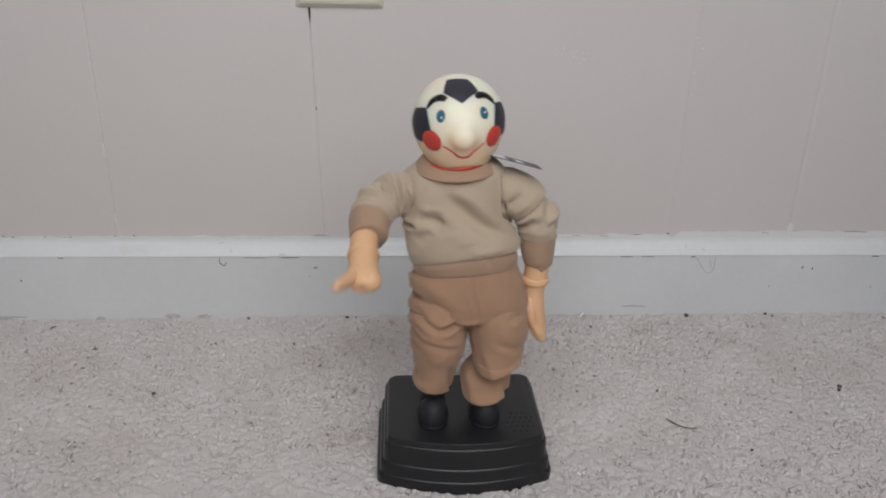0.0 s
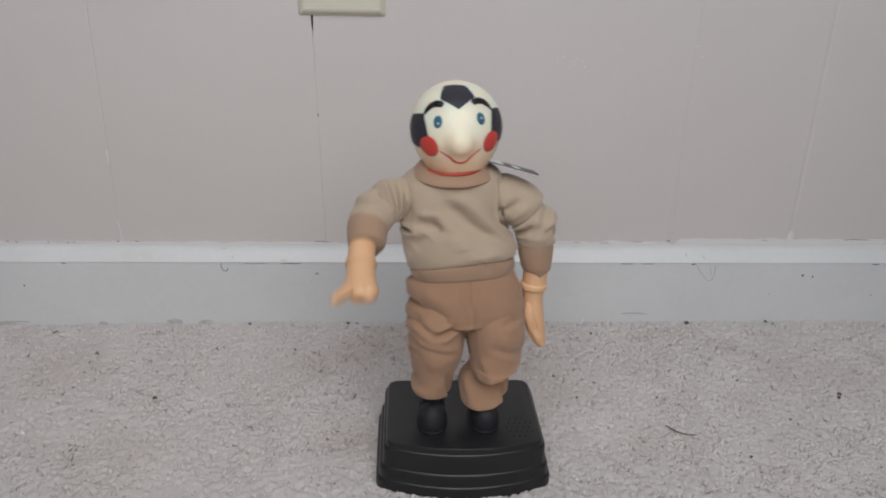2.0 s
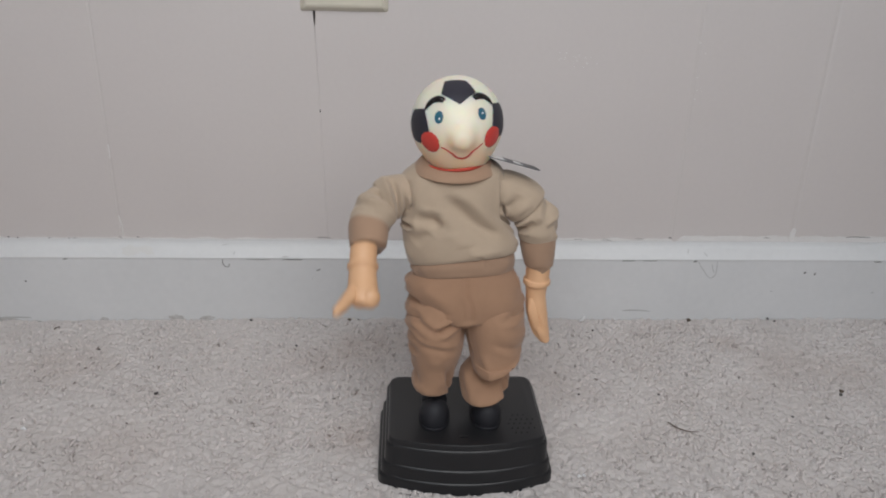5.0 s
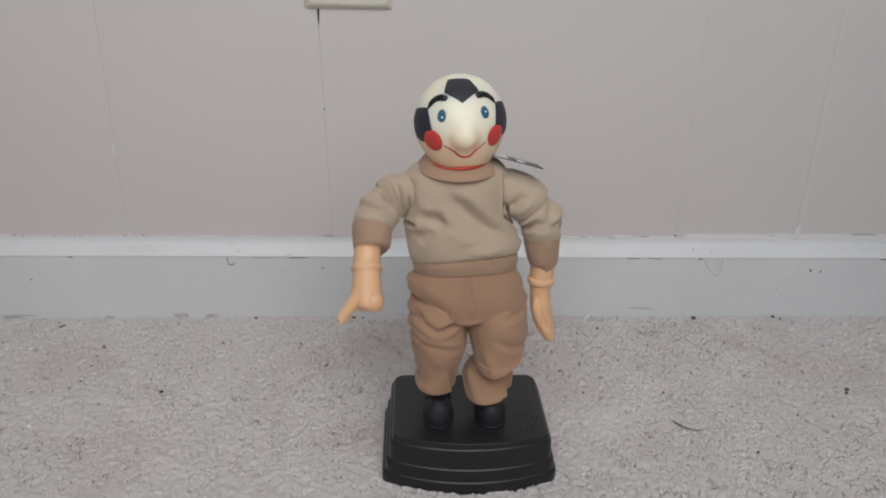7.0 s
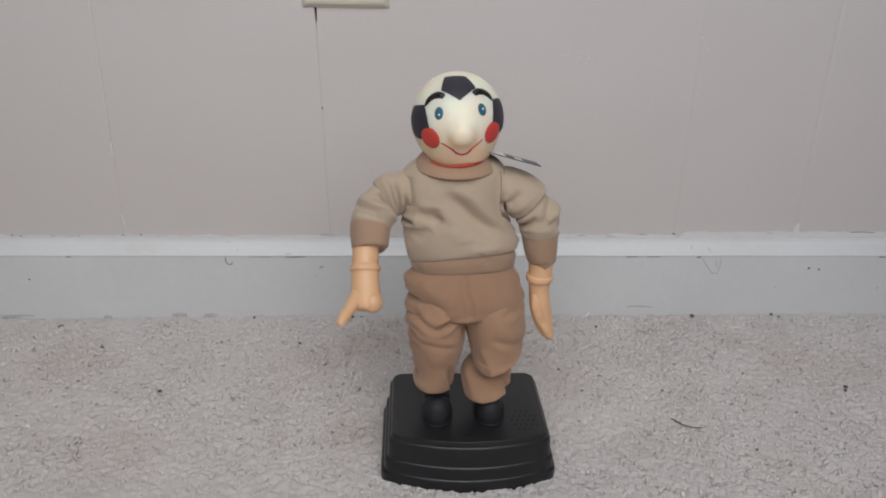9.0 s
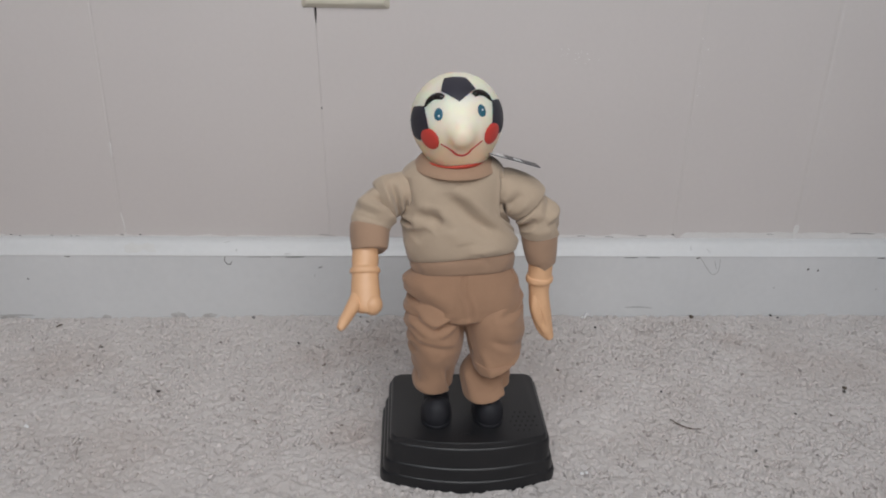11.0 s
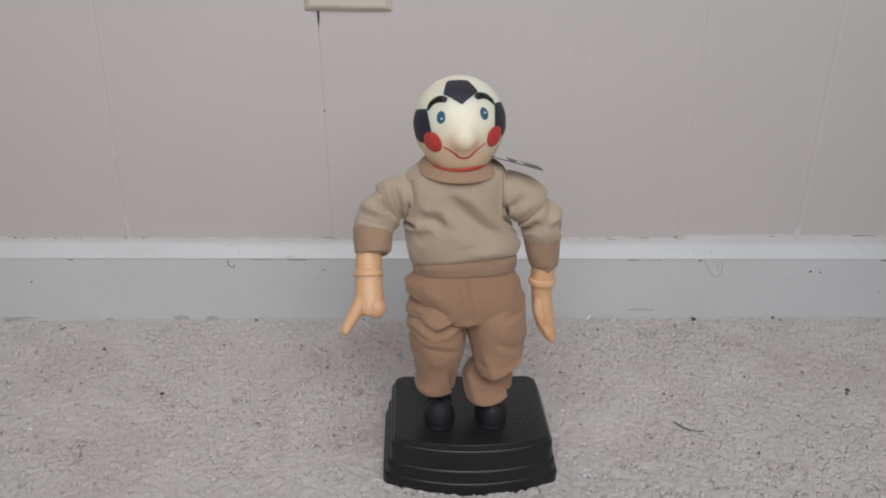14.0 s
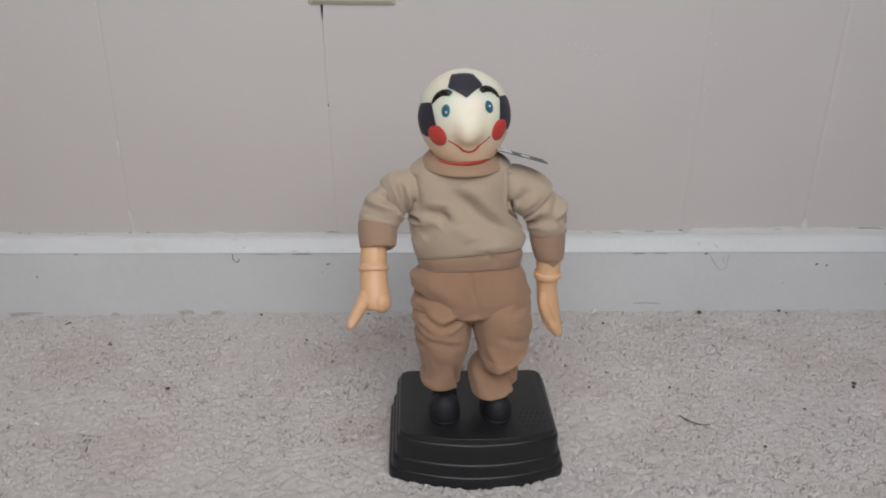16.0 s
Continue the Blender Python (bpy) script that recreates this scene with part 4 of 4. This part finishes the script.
def head(toy):
    bm = bmesh.new()
    rings = []
    for i in range(1, 120):
        el = -90 + 180 * i / 120
        ring = []
        for j in range(200):
            az = -180 + 360 * j / 200
            ring.append(bm.verts.new(on_head(az, el)))
        rings.append(ring)
    for a, b in zip(rings, rings[1:]):
        for j in range(200):
            bm.faces.new((a[j], a[(j + 1) % 200], b[(j + 1) % 200], b[j]))
    bm.faces.new(rings[0])
    bm.faces.new(rings[-1])
    skull = smooth(part("head", bm, CREAM, toy, "cream vinyl ball shaped head with a round nose"))
    for corners in ([(-47, 72), (37, 70), (34, 48), (0, 35), (-32, 49)],):
        bm = bmesh.new()
        decal(bm, corners, 0.00012)
        smooth(part("forehead_patch", bm, NAVY, skull, "dark five sided painted patch"))
    for side in (-1, 1):
        bm = bmesh.new()
        corners = [(53, 28.5), (81, 23), (88, 5), (80, -13), (60, -15), (41, 2), (45, 15)]
        decal(bm, [(side * a, e) for a, e in corners], 0.00012)
        smooth(part("side_patch", bm, NAVY, skull, "dark painted patch at the temple"))
        bm = bmesh.new()
        decal(bm, oval(side * 43.0, -10.8, 14.6, 14.2, side * 12), 0.00028, bulge=0.0003)
        smooth(part("cheek", bm, RED, skull, "round red painted cheek"))
        bm = bmesh.new()
        decal(bm, oval(side * 28.6, 20.6, 6.0, 7.6), 0.00015, 5, 6)
        eye = smooth(part("eye", bm, TEAL, skull, "teal painted oval eye"))
        # A white spot put on the eye paints in its glint.
        bm = bmesh.new()
        decal(bm, oval(side * 28.6 + 1, 20.0 + side * 1.2, 1.5, 1.7), 0.0003, 3, 4)
        smooth(part("painted_glint", bm, LINT_GLINT, eye))
        bm = bmesh.new()
        pts = spline([(24, 40.5, 0.0013), (29, 42.3, 0.0019), (36, 42.5, 0.0020), (44, 39.6, 0.0018), (49.5, 33.5, 0.0014), (51.5, 27.5, 0.0006)], 22)
        rings = []
        for k, (a, e, w) in enumerate(pts):
            here = on_head(side * a, e) - HEAD
            nxt = on_head(side * pts[min(k + 1, 21)][0], pts[min(k + 1, 21)][1]) - on_head(side * pts[max(k - 1, 0)][0], pts[max(k - 1, 0)][1])
            nrm, tan = here.normalized(), nxt.normalized()
            across = nrm.cross(tan)
            rings.append([bm.verts.new(HEAD + here + across * (w * math.cos(t)) + nrm * (0.75 * w * math.sin(t))) for t in np.linspace(-0.5, math.pi + 0.5, 9)])
        for p, q in zip(rings, rings[1:]):
            for j in range(8):
                bm.faces.new((p[j], p[j + 1], q[j + 1], q[j]))
        bm.faces.new(rings[0])
        bm.faces.new(rings[-1])
        smooth(part("eyebrow", bm, BROW, skull, "raised glossy black eyebrow"))
    bm = bmesh.new()
    loft(bm, [(HEAD.x + 0.001, -0.001, 0.2085, 0.0150, 0.0142), (HEAD.x + 0.001, -0.001, 0.2030, 0.0155, 0.0147), (HEAD.x + 0.001, -0.001, 0.1990, 0.0155, 0.0147)], 40, 10)
    smooth(part("neck", bm, SKIN, skull, "peach vinyl neck"))
    bm = bmesh.new()
    pts = spline([(-27.5, -15.5), (-20, -20), (-14, -25), (-11, -29.3), (-7, -32.2), (-1, -33.8), (5, -32.6), (9, -29.5), (12, -25.2), (18, -21), (26.5, -15.4)], 34)
    rings = []
    for k, (a, e) in enumerate(pts):
        here = on_head(a, e) - HEAD
        tan = (on_head(*pts[min(k + 1, 33)]) - on_head(*pts[max(k - 1, 0)])).normalized()
        nrm = here.normalized()
        across = nrm.cross(tan)
        w = 0.00075 * (0.55 + 0.45 * math.sin(math.pi * k / 33))
        rings.append([bm.verts.new(HEAD + here + across * (w * math.cos(t)) + nrm * (0.4 * w * math.sin(t))) for t in np.linspace(-0.3, math.pi + 0.3, 7)])
    for p, q in zip(rings, rings[1:]):
        for j in range(6):
            bm.faces.new((p[j], p[j + 1], q[j + 1], q[j]))
    smooth(part("mouth", bm, RED, skull, "thin red painted smile"))
    return skull


def tag_and_ribbon(toy):
    bm = bmesh.new()
    ring = []
    for k in range(48):
        a = 2 * math.pi * k / 48
        grow = 0.55 + 1.7 * max(0, math.cos(a - radians(15)))
        c = Vector((-0.0120 + 0.0176 * math.cos(a), -0.0012 - 0.0180 * math.sin(a), 0.2095 + 0.0014 * math.cos(a) - 0.0022 * max(0, math.sin(a))))
        d = Vector((math.cos(a), -math.sin(a), 0))
        ring.append([bm.verts.new(c + d * (0.0010 * math.cos(t)) + Vector((0, 0, 0.00095 * grow * math.sin(t)))) for t in np.linspace(0, 2 * math.pi, 8, endpoint=False)])
    for k in range(48):
        for j in range(8):
            bm.faces.new((ring[k][j], ring[(k + 1) % 48][j], ring[(k + 1) % 48][(j + 1) % 8], ring[k][(j + 1) % 8]))
    neck = smooth(part("neck_ribbon", bm, RIBBON, toy, "thin red ribbon round the neck"))
    # the hang tag on the shoulder, tilted to look nearly edge-on from the camera
    bm = bmesh.new()
    at = pose(0.0205, -0.004, 0.2080, -11.5, 14, -4)
    box(bm, -0.0155, 0.0155, -0.0110, 0.0110, -0.0003, 0.0003, 0.0002)
    bmesh.ops.transform(bm, matrix=at, verts=bm.verts)
    card = part("hang_tag", bm, TAG_DARK, neck, "dark hang tag with a white corner")
    bm = bmesh.new()
    box(bm, -0.0152, -0.0050, -0.0106, 0.0106, 0.00030, 0.00042)
    box(bm, 0.0005, 0.0050, -0.0106, 0.0030, 0.00030, 0.00042)
    bmesh.ops.transform(bm, matrix=at, verts=bm.verts)
    part("print", bm, CARD, card, "white printed panels on the tag")
    return neck


def dancing_toy():
    toy = new("dancing_toy")
    toy.location = TOY
    tagged(toy, "dancing ball headed toy in beige fleece on black stand", "toy")
    pedestal(toy)
    shoe(toy, -0.0203, -0.0090, -2)
    shoe(toy, 0.0133, -0.0085, 3)
    return dict(toy=toy, trousers=trousers(toy), sweater=sweater(toy), swing=swinging_arm(toy), still=still_arm(toy), head=head(toy), ribbon=tag_and_ribbon(toy))


# ---- wear, dirt and litter ----
def line(pts, y, n=10):
    """Points in x and z on an upright surface, glided."""
    return [(x, y, z) for x, z in spline(pts, n)] if len(pts) > 2 else [(pts[0][0] + (pts[1][0] - pts[0][0]) * k / 4, y, pts[0][1] + (pts[1][1] - pts[0][1]) * k / 4) for k in range(5)]


def blot(bm, x, y, z, rx, rz, lift, seed, n=14):
    """A ragged low blob on an upright surface."""
    n = 2 * n
    rim = []
    for t in np.linspace(0, 2 * math.pi, n, endpoint=False):
        c, d = math.cos(t), math.sin(t)
        k = 1 + 0.55 * noise.noise(Vector((seed + 0.9 * c, 0.9 * d, 0))) + 0.5 * noise.noise(Vector((seed + 2.6 * c, 2.6 * d, 3)))
        rim.append(bm.verts.new((x + rx * c * k, y, z + rz * d * k)))
    top = bm.verts.new((x, y - lift, z))
    for j in range(n):
        bm.faces.new((top, rim[j], rim[(j + 1) % n]))
    bm.faces.new(rim)


def baseboard_marks(board):
    y = -0.0142
    for pts, w in (([(-0.1564, 0.0585), (-0.1567, 0.0548), (-0.1551, 0.0516), (-0.1522, 0.0511), (-0.1510, 0.0538)], 0.0007),
                   ([(0.2648, 0.0575), (0.2709, 0.0487), (0.2771, 0.0419), (0.2819, 0.0442), (0.2826, 0.0526), (0.2822, 0.0575)], 0.0006), ([(0.2804, 0.0470), (0.2775, 0.0553)], 0.0005)):
        bm = bmesh.new()
        ribbon(bm, line(pts, y, 24), w, 0.00015, (0, -1, 0), 0.7)
        part("pencil_mark", bm, GREYSCUFF if pts[0][0] > 0 else SCUFF, board, "thin curved dark mark on the paint")
    for pts, w in (([(-0.1048, 0.0581), (-0.0877, 0.0582)], 0.0009), ([(-0.1364, 0.0582), (-0.1160, 0.0580)], 0.0004), ([(0.1952, 0.0582), (0.2069, 0.0583)], 0.0010), ([(0.2145, 0.0583), (0.2272, 0.0583)], 0.0006),
                   ([(0.2601, 0.0576), (0.2640, 0.0583)], 0.0014), ([(-0.2928, 0.0581), (-0.2881, 0.0581)], 0.0009), ([(0.4270, 0.0580), (0.4340, 0.0581)], 0.0012), ([(-0.0759, 0.0479), (-0.0724, 0.0490)], 0.0012),
                   ([(0.3640, 0.0462), (0.3658, 0.0478)], 0.0024), ([(0.3742, 0.0448), (0.3746, 0.0470)], 0.0018), ([(-0.3280, 0.0369), (-0.3264, 0.0367)], 0.0018), ([(-0.0800, 0.0402), (-0.0793, 0.0400)], 0.0009),
                   ([(0.3364, 0.0283), (0.3374, 0.0283)], 0.0011), ([(0.4328, 0.0271), (0.4337, 0.0272)], 0.0012)):
        bm = bmesh.new()
        ribbon(bm, line(pts, y), 0.8 * w, 0.00015, (0, -1, 0), 0.5)
        part("chip", bm, SCUFF, board, "small dark chip in the white paint")
    for pts, w in (([(0.2010, 0.0082), (0.2129, 0.0088), (0.2270, 0.0076)], 0.0013), ([(-0.3600, 0.0010), (-0.3430, 0.0014), (-0.3280, 0.0010)], 0.0014)):
        bm = bmesh.new()
        ribbon(bm, line(pts, y, 12), w, 0.00012, (0, -1, 0), 0.2)
        part("scuff", bm, GREYSCUFF, board, "soft grey scuff on the paint")
    for pts, w, yy in (([(-0.1581, 0.0690), (-0.1520, 0.0703)], 0.0006, -0.0083), ([(-0.1467, 0.0622), (-0.1460, 0.0654)], 0.0006, -0.0128), ([(-0.1050, 0.0612), (-0.1000, 0.0614)], 0.0008, -0.0146),
                       ([(0.2691, 0.0662), (0.2735, 0.0615)], 0.0005, -0.0125), ([(0.2555, 0.0640), (0.2549, 0.0684)], 0.0005, -0.0112)):
        bm = bmesh.new()
        ribbon(bm, line(pts, yy), w, 0.0002, (0, -0.8, 0.6), 0.5)
        part("scratch", bm, GREYSCUFF, board, "fine grey scratch on the moulding")
    bm = bmesh.new()
    for x, rx, seed in ((-0.2345, 0.0068, 3.0), (-0.2219, 0.0058, 8.0)):
        blot(bm, x, 0, 0.0654, rx, 0.0036, 0.0002, seed, 22)
    for v in bm.verts:
        v.co.y += -0.0130 + (v.co.z - 0.0620) * 0.56
    part("bare_patch", bm, WORN, board, "worn grey patch on the moulding")
    for x, z, rx, rz, seed in ((-0.3475, -0.0020, 0.0100, 0.0034, 1.0), (-0.3241, -0.0033, 0.0050, 0.0016, 4.0), (-0.2654, -0.0013, 0.0035, 0.0024, 6.0), (-0.2013, 0.0006, 0.0062, 0.0036, 8.0), (-0.1753, 0.0005, 0.0070, 0.0022, 11.0)):
        bm = bmesh.new()
        blot(bm, x, -0.0141, z, rx, rz, 0.0004, seed, 20)
        part("grime", bm, GRIME, board, "brown dust caught along the carpet edge")


def wall_marks(wall):
    """White trim paint that strayed on to the wall, and small dark nicks."""
    for x0, x1, z0, seed in ((0.2460, 0.60, 0.0772, 1.0), (-0.60, -0.05, 0.0728, 5.0), (0.08, 0.2455, 0.0742, 9.0)):
        bm = bmesh.new()
        rows = []
        for x in np.linspace(x0, x1, int((x1 - x0) / 0.0025)):
            edge = min(1, (x - x0) / 0.006, (x1 - x) / 0.006)
            z = 0.0708 + (z0 - 0.0708 + 0.0016 * noise.noise(Vector((x * 55, seed, 0))) + 0.0008 * noise.noise(Vector((x * 260, seed, 3)))) * max(0.0, edge)
            rows.append([bm.verts.new((x, 0.0002, 0.0700)), bm.verts.new((x, -0.0003, 0.0700)), bm.verts.new((x, -0.0003, max(z - 0.0003, 0.0703))), bm.verts.new((x, 0.0002, max(z, 0.0704)))])
        for a, b in zip(rows, rows[1:]):
            for j in range(3):
                bm.faces.new((a[j], a[j + 1], b[j + 1], b[j]))
        part("paint_smear", bm, SPLASH, wall, "ragged white paint edge above the baseboard")
    for pts, w in (([(-0.2450, 0.0932), (-0.2437, 0.0830), (-0.2434, 0.0705)], 0.0013), ([(0.3538, 0.0850), (0.3534, 0.0800), (0.3528, 0.0708)], 0.0052), ([(-0.2451, 0.1560), (-0.2452, 0.1500), (-0.2453, 0.1435)], 0.0011)):
        bm = bmesh.new()
        ribbon(bm, line(pts, -0.0002, 14), w, 0.0006, (0, -1, 0), 0.3)
        part("paint_drip", bm, SPLASH, wall, "thin white paint drip along a board joint")
    rng = random.Random(4)
    for k in range(26):
        bm = bmesh.new()
        x, z = 0.138 + rng.gauss(0, 0.011), 0.232 + rng.gauss(0, 0.004)
        if k > 18:
            x, z = 0.245 + rng.gauss(0, 0.003), 0.20 + rng.uniform(0, 0.05)
        blot(bm, x, -0.0001, z, rng.uniform(0.0003, 0.0008), rng.uniform(0.0002, 0.0007), 0.00015, k * 1.7, 8)
        part("paint_fleck", bm, SPLASH, wall)
    for x0, x1, z, w in ((0.2395, 0.2425, 0.0745, 0.0020), (0.2091, 0.2168, 0.0734, 0.0010), (0.1540, 0.1610, 0.0728, 0.0008), (0.1790, 0.1870, 0.0722, 0.0009), (0.4040, 0.4277, 0.0762, 0.0013), (-0.0763, -0.0639, 0.0730, 0.0010),
                         (-0.3345, -0.3325, 0.0716, 0.0012), (-0.3080, -0.3050, 0.0716, 0.0011), (-0.2905, -0.2892, 0.0714, 0.0014), (-0.2860, -0.2835, 0.0716, 0.0009), (-0.3420, -0.3400, 0.0724, 0.0018), (-0.2318, -0.2300, 0.0728, 0.0018), (-0.2480, -0.2450, 0.0726, 0.0013), (0.3270, 0.3330, 0.0752, 0.0008)):
        bm = bmesh.new()
        ribbon(bm, line([(x0, z), (0.6 * x0 + 0.4 * x1, z + 0.0006), (x1, z - 0.0001)], -0.0004), 0.45 * w, 0.0002, (0, -1, 0), 0.4)
        part("nick", bm, SCUFF, wall, "dark crack where wall meets trim")
    bm = bmesh.new()
    blot(bm, -0.0690, -0.0001, 0.1866, 0.0006, 0.0011, 0.0002, 2.0, 9)
    part("nick", bm, SCUFF, wall)


def litter():
    rng = random.Random(11)
    for x, y, r in ((0.2625, -0.0187, 0.0019), (0.3379, -0.0165, 0.0012), (0.3424, -0.0212, 0.0009), (0.1691, -0.0384, 0.0010), (0.3449, -0.1369, 0.0017), (0.3420, -0.1416, 0.0012), (0.1356, -0.1392, 0.0008), (0.1980, -0.1399, 0.0009),
                    (-0.0893, -0.0643, 0.0010), (-0.1351, -0.0190, 0.0012), (-0.1854, -0.1354, 0.0012), (0.2422, -0.2132, 0.0010), (-0.0480, -0.0180, 0.0014), (-0.0400, -0.0185, 0.0009), (0.2900, -0.1700, 0.0008), (-0.2500, -0.0700, 0.0008)):
        bm = bmesh.new()
        bmesh.ops.create_icosphere(bm, subdivisions=2, radius=1.0)
        for v in bm.verts:
            v.co *= 1 + 0.45 * noise.noise(v.co * 1.3 + Vector((x * 90, y * 90, 0)))
            v.co = Vector((v.co.x * r * 1.3, v.co.y * r, v.co.z * r * 0.8))
        crumb = smooth(part("crumb", bm, TWIG if r > 0.0013 else SCUFF))
        crumb.matrix_basis = pose(x, y, 0.0012, 0, 0, rng.uniform(0, 180))
        tagged(crumb, "tiny dark crumb lying on the pale carpet", "crumb", "crumbs on the carpet")
    bm = bmesh.new()
    loft(bm, [(0.1935, -0.1770, 0.0018, 0.0004, 0.0004), (0.1984, -0.1835, 0.0016, 0.0005, 0.0005), (0.2053, -0.1877, 0.0015, 0.0004, 0.0004), (0.2125, -0.1886, 0.0016, 0.0003, 0.0003)], 8, 20, rough=0.0002, grain=400)
    tagged(smooth(part("twig", bm, TWIG)), "short curved brown twig lying on the carpet", "twig")
    bm = bmesh.new()
    loft(bm, [(-0.3005, -0.0360, 0.0012, 0.0004, 0.0004), (-0.2985, -0.0340, 0.0020, 0.0007, 0.0007), (-0.2965, -0.0325, 0.0016, 0.0004, 0.0004)], 8, 12)
    tagged(smooth(part("twig", bm, TWIG)), "tiny dark brown twig near the baseboard", "twig")
    for x, y, r in ((0.1639, -0.0185, 0.0034), (0.1178, -0.2348, 0.0022), (-0.2634, -0.1782, 0.0022)):
        bm = bmesh.new()
        for k in range(5):
            bmesh.ops.create_icosphere(bm, subdivisions=2, radius=r * rng.uniform(0.25, 0.5), matrix=Matrix.Translation((rng.uniform(-r, r), rng.uniform(-r, r) * 0.4, rng.uniform(0, r * 0.5))))
        for v in bm.verts:
            v.co += Vector((noise.noise(v.co * 900), noise.noise(v.co * 900 + Vector((3, 0, 0))), 0)) * r * 0.25
        lint = smooth(part("lint", bm, LINT_GLINT))
        lint.matrix_basis = pose(x, y, 0.0012, 0, 0, rng.uniform(-40, 40))
        tagged(lint, "small white fluff of lint on the carpet", "lint")


north = wall_north()
plain_walls()
carpet()
board = baseboard()
wall_plate()
parts = dancing_toy()
baseboard_marks(board)
wall_marks(north)
litter()


# ---- what moves ----
BEAT, FIRST = 0.4933, -0.068


def beat(t, knots):
    """How far a move has gone at t, from knots of (seconds after the top of the move, share)."""
    f = (t - FIRST) % BEAT
    for (a, p), (b, q) in zip(knots, knots[1:]):
        if a <= f <= b:
            s = (f - a) / (b - a)
            return p + (q - p) * s
    return knots[-1][1]


ARM = [(0, 1), (0.02, 0.99), (0.05, 0.91), (0.075, 0.81), (0.10, 0.68), (0.125, 0.53), (0.15, 0.38), (0.175, 0.24), (0.20, 0.12), (0.235, 0.03), (0.26, 0), (0.33, 0), (0.36, 0.06), (0.39, 0.24), (0.42, 0.55), (0.45, 0.84), (0.475, 0.97), (BEAT, 1)]
HIP = [(0, 1), (0.03, 0.95), (0.06, 0.80), (0.10, 0.52), (0.15, 0.22), (0.20, 0.06), (0.25, 0), (0.30, 0.02), (0.335, 0.12), (0.37, 0.38), (0.40, 0.66), (0.43, 0.88), (0.46, 0.98), (BEAT, 1)]


NOD = [(0, 1), (0.03, 0.84), (0.06, 0.53), (0.09, 0.30), (0.12, 0.18), (0.16, 0.08), (0.20, 0.02), (0.25, 0), (0.30, 0.02), (0.335, 0.12), (0.37, 0.38), (0.40, 0.66), (0.43, 0.88), (0.46, 0.98), (BEAT, 1)]


def about(pivot, turn):
    return Matrix.Translation(pivot) @ turn @ Matrix.Translation(-Vector(pivot))


def motions():
    rows = {name: [] for name in ("trousers", "sweater", "swing", "still", "head", "ribbon")}
    for k in range(241):
        t = k / 15
        hip, arm, nod = beat(t, HIP), beat(t, ARM), beat(t, NOD)
        legs = Matrix.Translation((0.0025 * hip, 0, 0)) @ about((0, 0, 0.048), pose(0, 0, 0, 0, 4.6 * hip, 0))
        chest = Matrix.Translation((0.0066 * nod, 0, 0)) @ about((-0.0125, 0, 0.190), pose(0, 0, 0, 0, -2.2 * hip, 0))
        skull = Matrix.Translation((0.0074 * nod, 0, -0.0005 * nod)) @ about(HEAD, pose(0, 0, 0, 0, 2.0 * nod, 0))
        rows["trousers"].append((t, legs))
        rows["sweater"].append((t, chest))
        rows["ribbon"].append((t, Matrix.Translation((0.0066 * nod, 0, -0.0004 * nod))))
        rows["head"].append((t, skull))
        rows["still"].append((t, chest @ about(STILL_SHOULDER, pose(0, 0, 0, 0, 0.8 + 6.5 * hip, 0))))
        rows["swing"].append((t, chest @ about(SWING_SHOULDER, pose(0, 0, 0, 0, 4.0 * arm, 0) @ pose(0, 0, 0, -41 * arm, 0, 0))))
    for name, keyed in rows.items():
        walk(parts[name], keyed)


motions()
